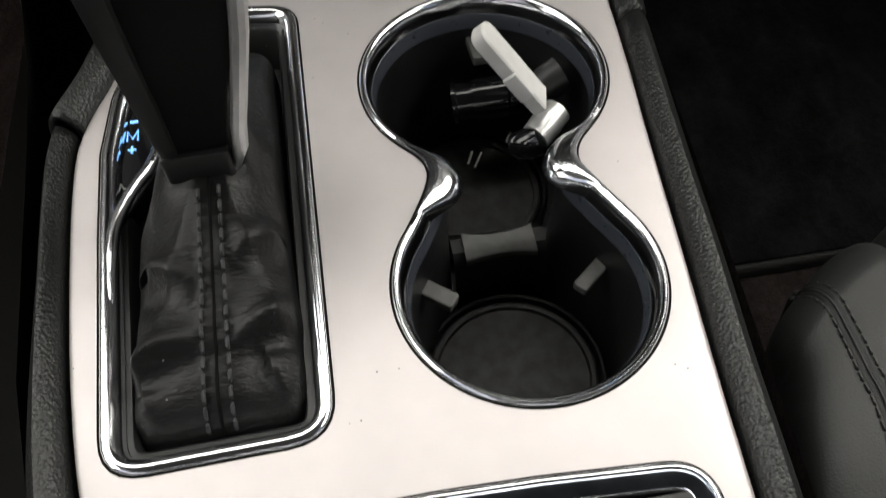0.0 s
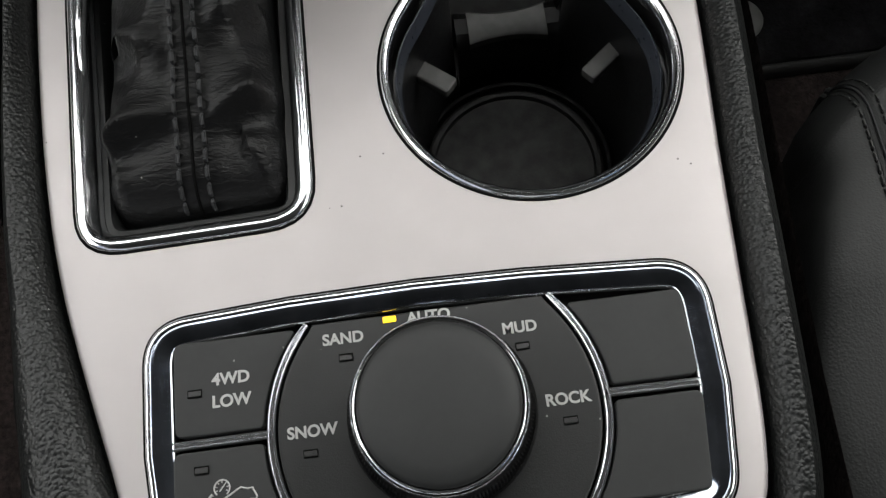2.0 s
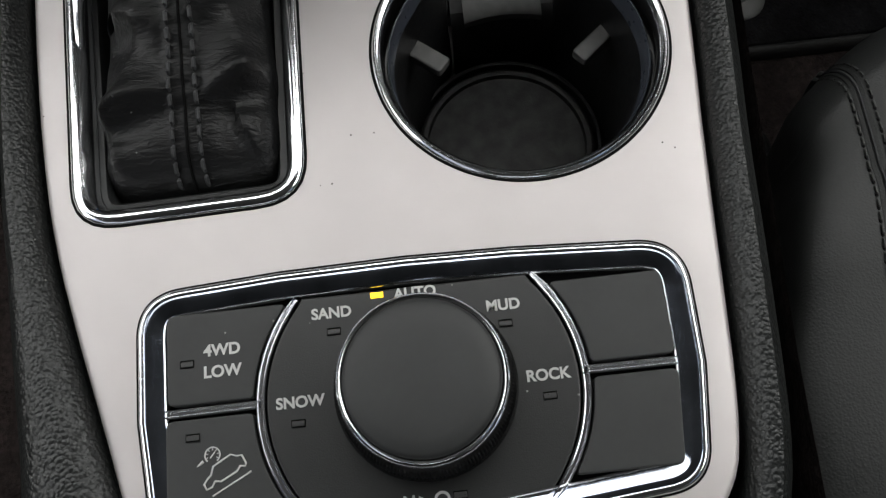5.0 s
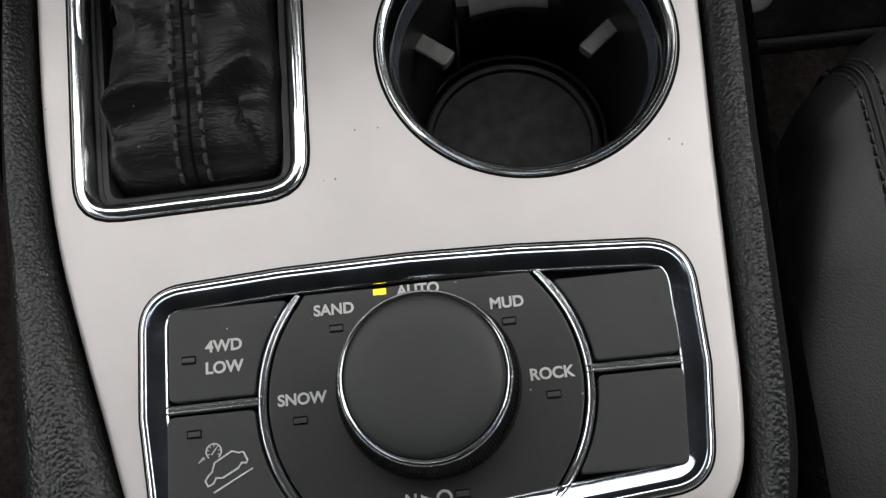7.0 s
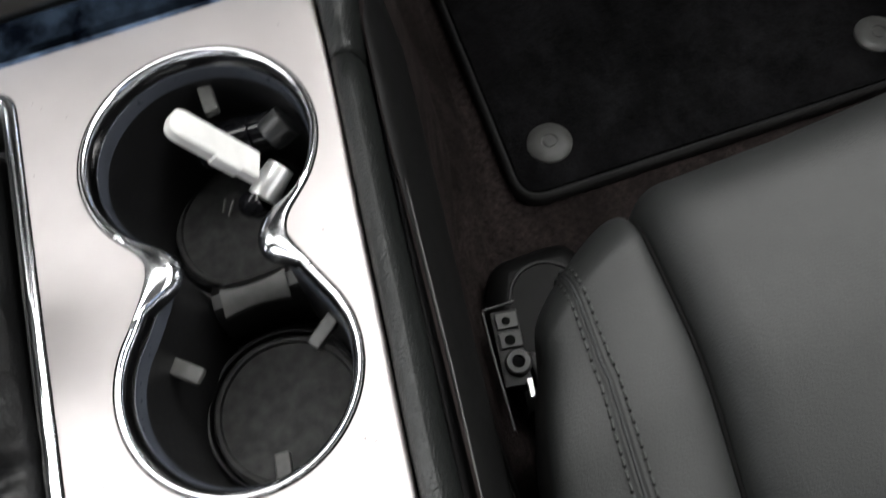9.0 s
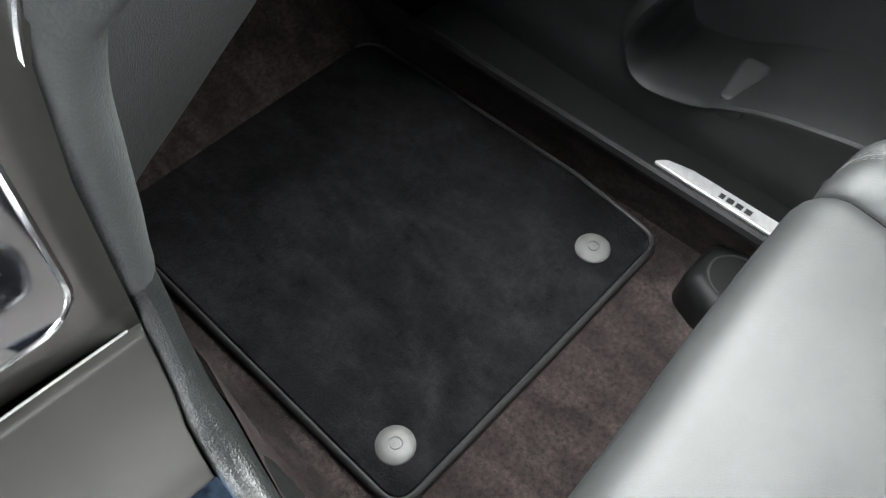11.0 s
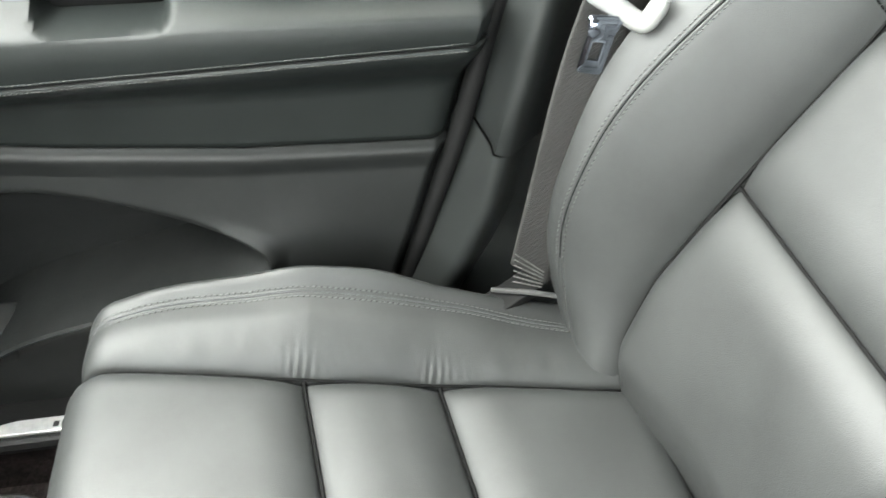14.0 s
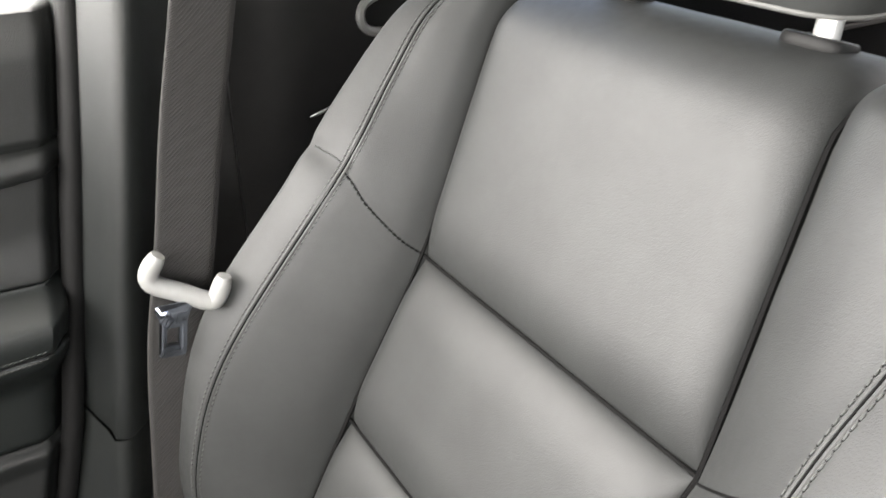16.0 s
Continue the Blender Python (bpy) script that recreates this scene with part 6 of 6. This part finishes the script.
# ---- pillar, belt and rear of the cabin ----


def pillar():
    t = thing("door_pillar", (0.75, -0.25, 0.10), "charcoal plastic trim of the pillar behind the door", "pillar trim")

    def section(z, e, r, b, lift=0.0, tuck=0.0):
        pts = [(0.790, e + 0.004, 1.0), (0.752, e, 1.0), (0.744, e - 0.002, 1.0), (0.734, e + (r - e) * 0.35, 0.75), (0.724, e + (r - e) * 0.70, 0.35), (0.7165, r + 0.004, 0.06), (0.7140, r - 0.001, 0.0),
               (0.7130, r - 0.006, 0.0), (0.7145, r - 0.012, 0.02), (0.724, r - 0.024, 0.05), (0.742, r - 0.042, 0.08), (0.755, b, 0.1), (0.790, b - 0.02, 0.1)]
        return [(x + tuck, y, z + lift * k) for x, y, k in pts]

    up = [(0.3845, -0.208, -0.228, -0.290, 0.026, 0.004), (0.3850, -0.208, -0.228, -0.290, 0.026, 0.001), (0.3870, -0.208, -0.228, -0.290, 0.026), (0.44, -0.214, -0.237, -0.300, 0.01), (0.55, -0.226, -0.257, -0.320), (0.65, -0.246, -0.277, -0.345), (0.80, -0.270, -0.305, -0.385), (1.00, -0.310, -0.345, -0.43), (1.20, -0.350, -0.385, -0.46)]
    part("upper_trim", grid([section(*r) for r in up]), M_PILLAR, t)
    dn = [(0.3835, -0.206, -0.226, -0.300, 0.026, 0.0015), (0.325, -0.178, -0.216, -0.330), (0.26, -0.152, -0.192, -0.36), (0.205, -0.126, -0.165, -0.40), (0.15, -0.105, -0.140, -0.45), (0.09, -0.085, -0.120, -0.5)]
    part("lower_trim", grid([section(*r) for r in dn]), M_PILLAR, t, "lower trim flaring towards the sill")
    part("trim_joint", tube([(0.7435 - 0.001, e - 0.0075, z) for z, e, r, b in up[4:]], 0.0009, 6), M_SEAM, t, "thin dark joint in the trim")
    part("door_seal", tube([(0.744, door_end(z) - 0.008, z) for z in np.linspace(0.10, 0.80, 24)], 0.0095, 10), M_GRIP, t, "black rubber door seal")
    return t


pillar()


def seat_belt():
    t = thing("seat_belt", (0.645, -0.25, 0.28), "dark grey woven seat belt with pale latch grip", "seat belt")
    mid = spline([(0.642, -0.247, 0.296), (0.655, -0.267, 0.40), (0.668, -0.286, 0.50), (0.676, -0.309, 0.585), (0.684, -0.332, 0.68), (0.694, -0.358, 0.77), (0.705, -0.392, 0.90), (0.715, -0.42, 1.02)], 60)
    rows = []
    for i, p in enumerate(mid):
        u = i / (len(mid) - 1)
        w = Vector((-0.006, -0.96, interp(u, [0, 0.2, 0.5, 1], [-0.75, -0.35, -0.25, -0.1]))).normalized() * 0.0250
        rows.append([p - w + (w * 2) * k + Vector((-0.0010 * (1 - abs(2 * k - 1) ** 6), 0, 0)) for k in np.linspace(0, 1, 11)])
    web = part("webbing", grid(rows), M_WEB, t, "woven grey webbing", solid=0.0012)
    # weave: slanted floats in columns between two finely ribbed edges
    length = sum((v - u).length for u, v in zip(mid, mid[1:]))

    def on_belt(s, k):
        f = min(max(s / length, 0.0), 1.0) * (len(rows) - 1)
        i = min(int(f), len(rows) - 2)
        return rows[i][0].lerp(rows[i][-1], k).lerp(rows[i + 1][0].lerp(rows[i + 1][-1], k), f - i) + Vector((-0.0011, 0, 0))

    floats = []
    for c in range(8):
        k = 0.165 + 0.0955 * c
        s = 0.003 + 0.0021 * (c % 2)
        while s < length * 0.75:
            floats.append(tube([on_belt(s, k - 0.048), on_belt(s + 0.0062, k + 0.048)], [0.00050, 0.00050], 5))
            s += 0.0042
    for k, e in ((0.055, 1), (0.945, -1)):
        s = 0.002
        while s < length * 0.75:
            floats.append(tube([on_belt(s, k - 0.045), on_belt(s + 0.0030 * e, k + 0.045)], [0.00045, 0.00045], 4))
            s += 0.0021
    part("weave_float", join(*floats), M_WEB, web)
    fold = []
    for k in range(6):
        a, b = rows[0][0], rows[0][-1]
        p = a.lerp(b, 0.08)
        q = a.lerp(b, 0.95)
        fold.append(tube([p + Vector((-0.002, 0, 0.016 - 0.007 * k)), q + Vector((-0.002, 0.004, 0.016 - 0.004 * k))], 0.0007, 5))
    part("box_stitch", join(*fold), M_THREADPALE, web, "pale box stitching")
    m = Matrix.Translation((0.654, -0.296, 0.560)) @ Euler((radians(20), 0, radians(-16))).to_matrix().to_4x4() @ Matrix.Scale(0.78, 4)
    bar = [(0, 0.031, 0.038), (0, 0.036, 0.016), (0, 0.029, 0.004), (0, 0.0, -0.001), (0, -0.026, -0.006), (0, -0.035, 0.000), (0, -0.037, 0.026)]
    part("tongue_grip", tube([m @ Vector((x - 0.004, y, z)) for x, y, z in spline([(a, b, c) for a, b, c in bar], 26)], [0.0056, 0.0072] + [0.0080] * 22 + [0.0072, 0.0056], 16), M_GRIPWHITE, t, "light grey plastic latch grip")
    plate = fillet([(-0.016, 0.002), (0.016, 0.004), (0.011, -0.012), (0.011, -0.046), (-0.011, -0.046), (-0.011, -0.012)], 0.004)
    hole = fillet([(-0.006, -0.018), (0.006, -0.018), (0.006, -0.036), (-0.006, -0.036)], 0.002)
    rot = Matrix.Translation((0.646, -0.285, 0.553)) @ Matrix(((0, 0, -1, 0), (-0.98, -0.18, 0, 0), (-0.18, 0.98, 0, 0), (0, 0, 0, 1)))
    part("tongue_plate", moved(filled(plate, [hole], 0.001, 0.002), rot), M_DARKCHROME, t, "steel latch tongue", solid=0.0016)
    anchor = part("anchor", join(moved(rounded_box(0.030, 0.150, 0.012, 0.004), Matrix.Translation((0.668, -0.262, 0.262)) @ Euler((radians(-12), 0, radians(24))).to_matrix().to_4x4())), M_GRIP, t, "black belt anchor bar")
    part("anchor_strip", tube([(0.632, -0.305, 0.262), (0.645, -0.250, 0.268), (0.660, -0.215, 0.262)], 0.0030, 8), M_BLACK, anchor, "satin black strip")
    return t


seat_belt()


def rear_door():
    t = thing("door_2", (0.79, -0.9, 0.1), "near-black rear door lining, shade put into its colour", "car door", kind="structure")
    # Shade at the rear is put into the colour: near-black M_GRIP.
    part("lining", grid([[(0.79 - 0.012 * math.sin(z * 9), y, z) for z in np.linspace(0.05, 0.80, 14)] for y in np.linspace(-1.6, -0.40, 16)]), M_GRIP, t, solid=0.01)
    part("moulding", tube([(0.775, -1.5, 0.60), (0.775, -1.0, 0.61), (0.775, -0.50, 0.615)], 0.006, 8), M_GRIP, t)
    part("handle", tube([(0.783, -0.4720, 0.6325), (0.778, -0.478, 0.6360), (0.776, -0.500, 0.6430), (0.780, -0.545, 0.650)], [0.0010, 0.0016, 0.0018, 0.0018], 8), M_DARKSATIN, t, "small chrome inner handle")
    part("handle_bezel", tube(spline([(0.776, -0.560, 0.745), (0.772, -0.532, 0.736), (0.770, -0.526, 0.722), (0.772, -0.536, 0.710), (0.776, -0.560, 0.706)], 20), 0.0045, 8), M_DISC, t, "dull metal handle surround")
    return t


rear_door()


def rear_bench():
    t = thing("rear_bench", (0.0, -1.25, 0.0), "black leather rear bench, shade put into its colour", "bench seat")
    # Darker than the seat leather: the bench's shade is in its colour.
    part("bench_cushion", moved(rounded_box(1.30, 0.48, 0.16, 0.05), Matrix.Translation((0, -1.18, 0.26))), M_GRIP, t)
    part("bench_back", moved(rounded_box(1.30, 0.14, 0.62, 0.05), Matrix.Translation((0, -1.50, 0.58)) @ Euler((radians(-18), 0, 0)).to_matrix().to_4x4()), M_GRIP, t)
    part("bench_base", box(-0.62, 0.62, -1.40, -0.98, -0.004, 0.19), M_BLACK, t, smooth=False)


rear_bench()
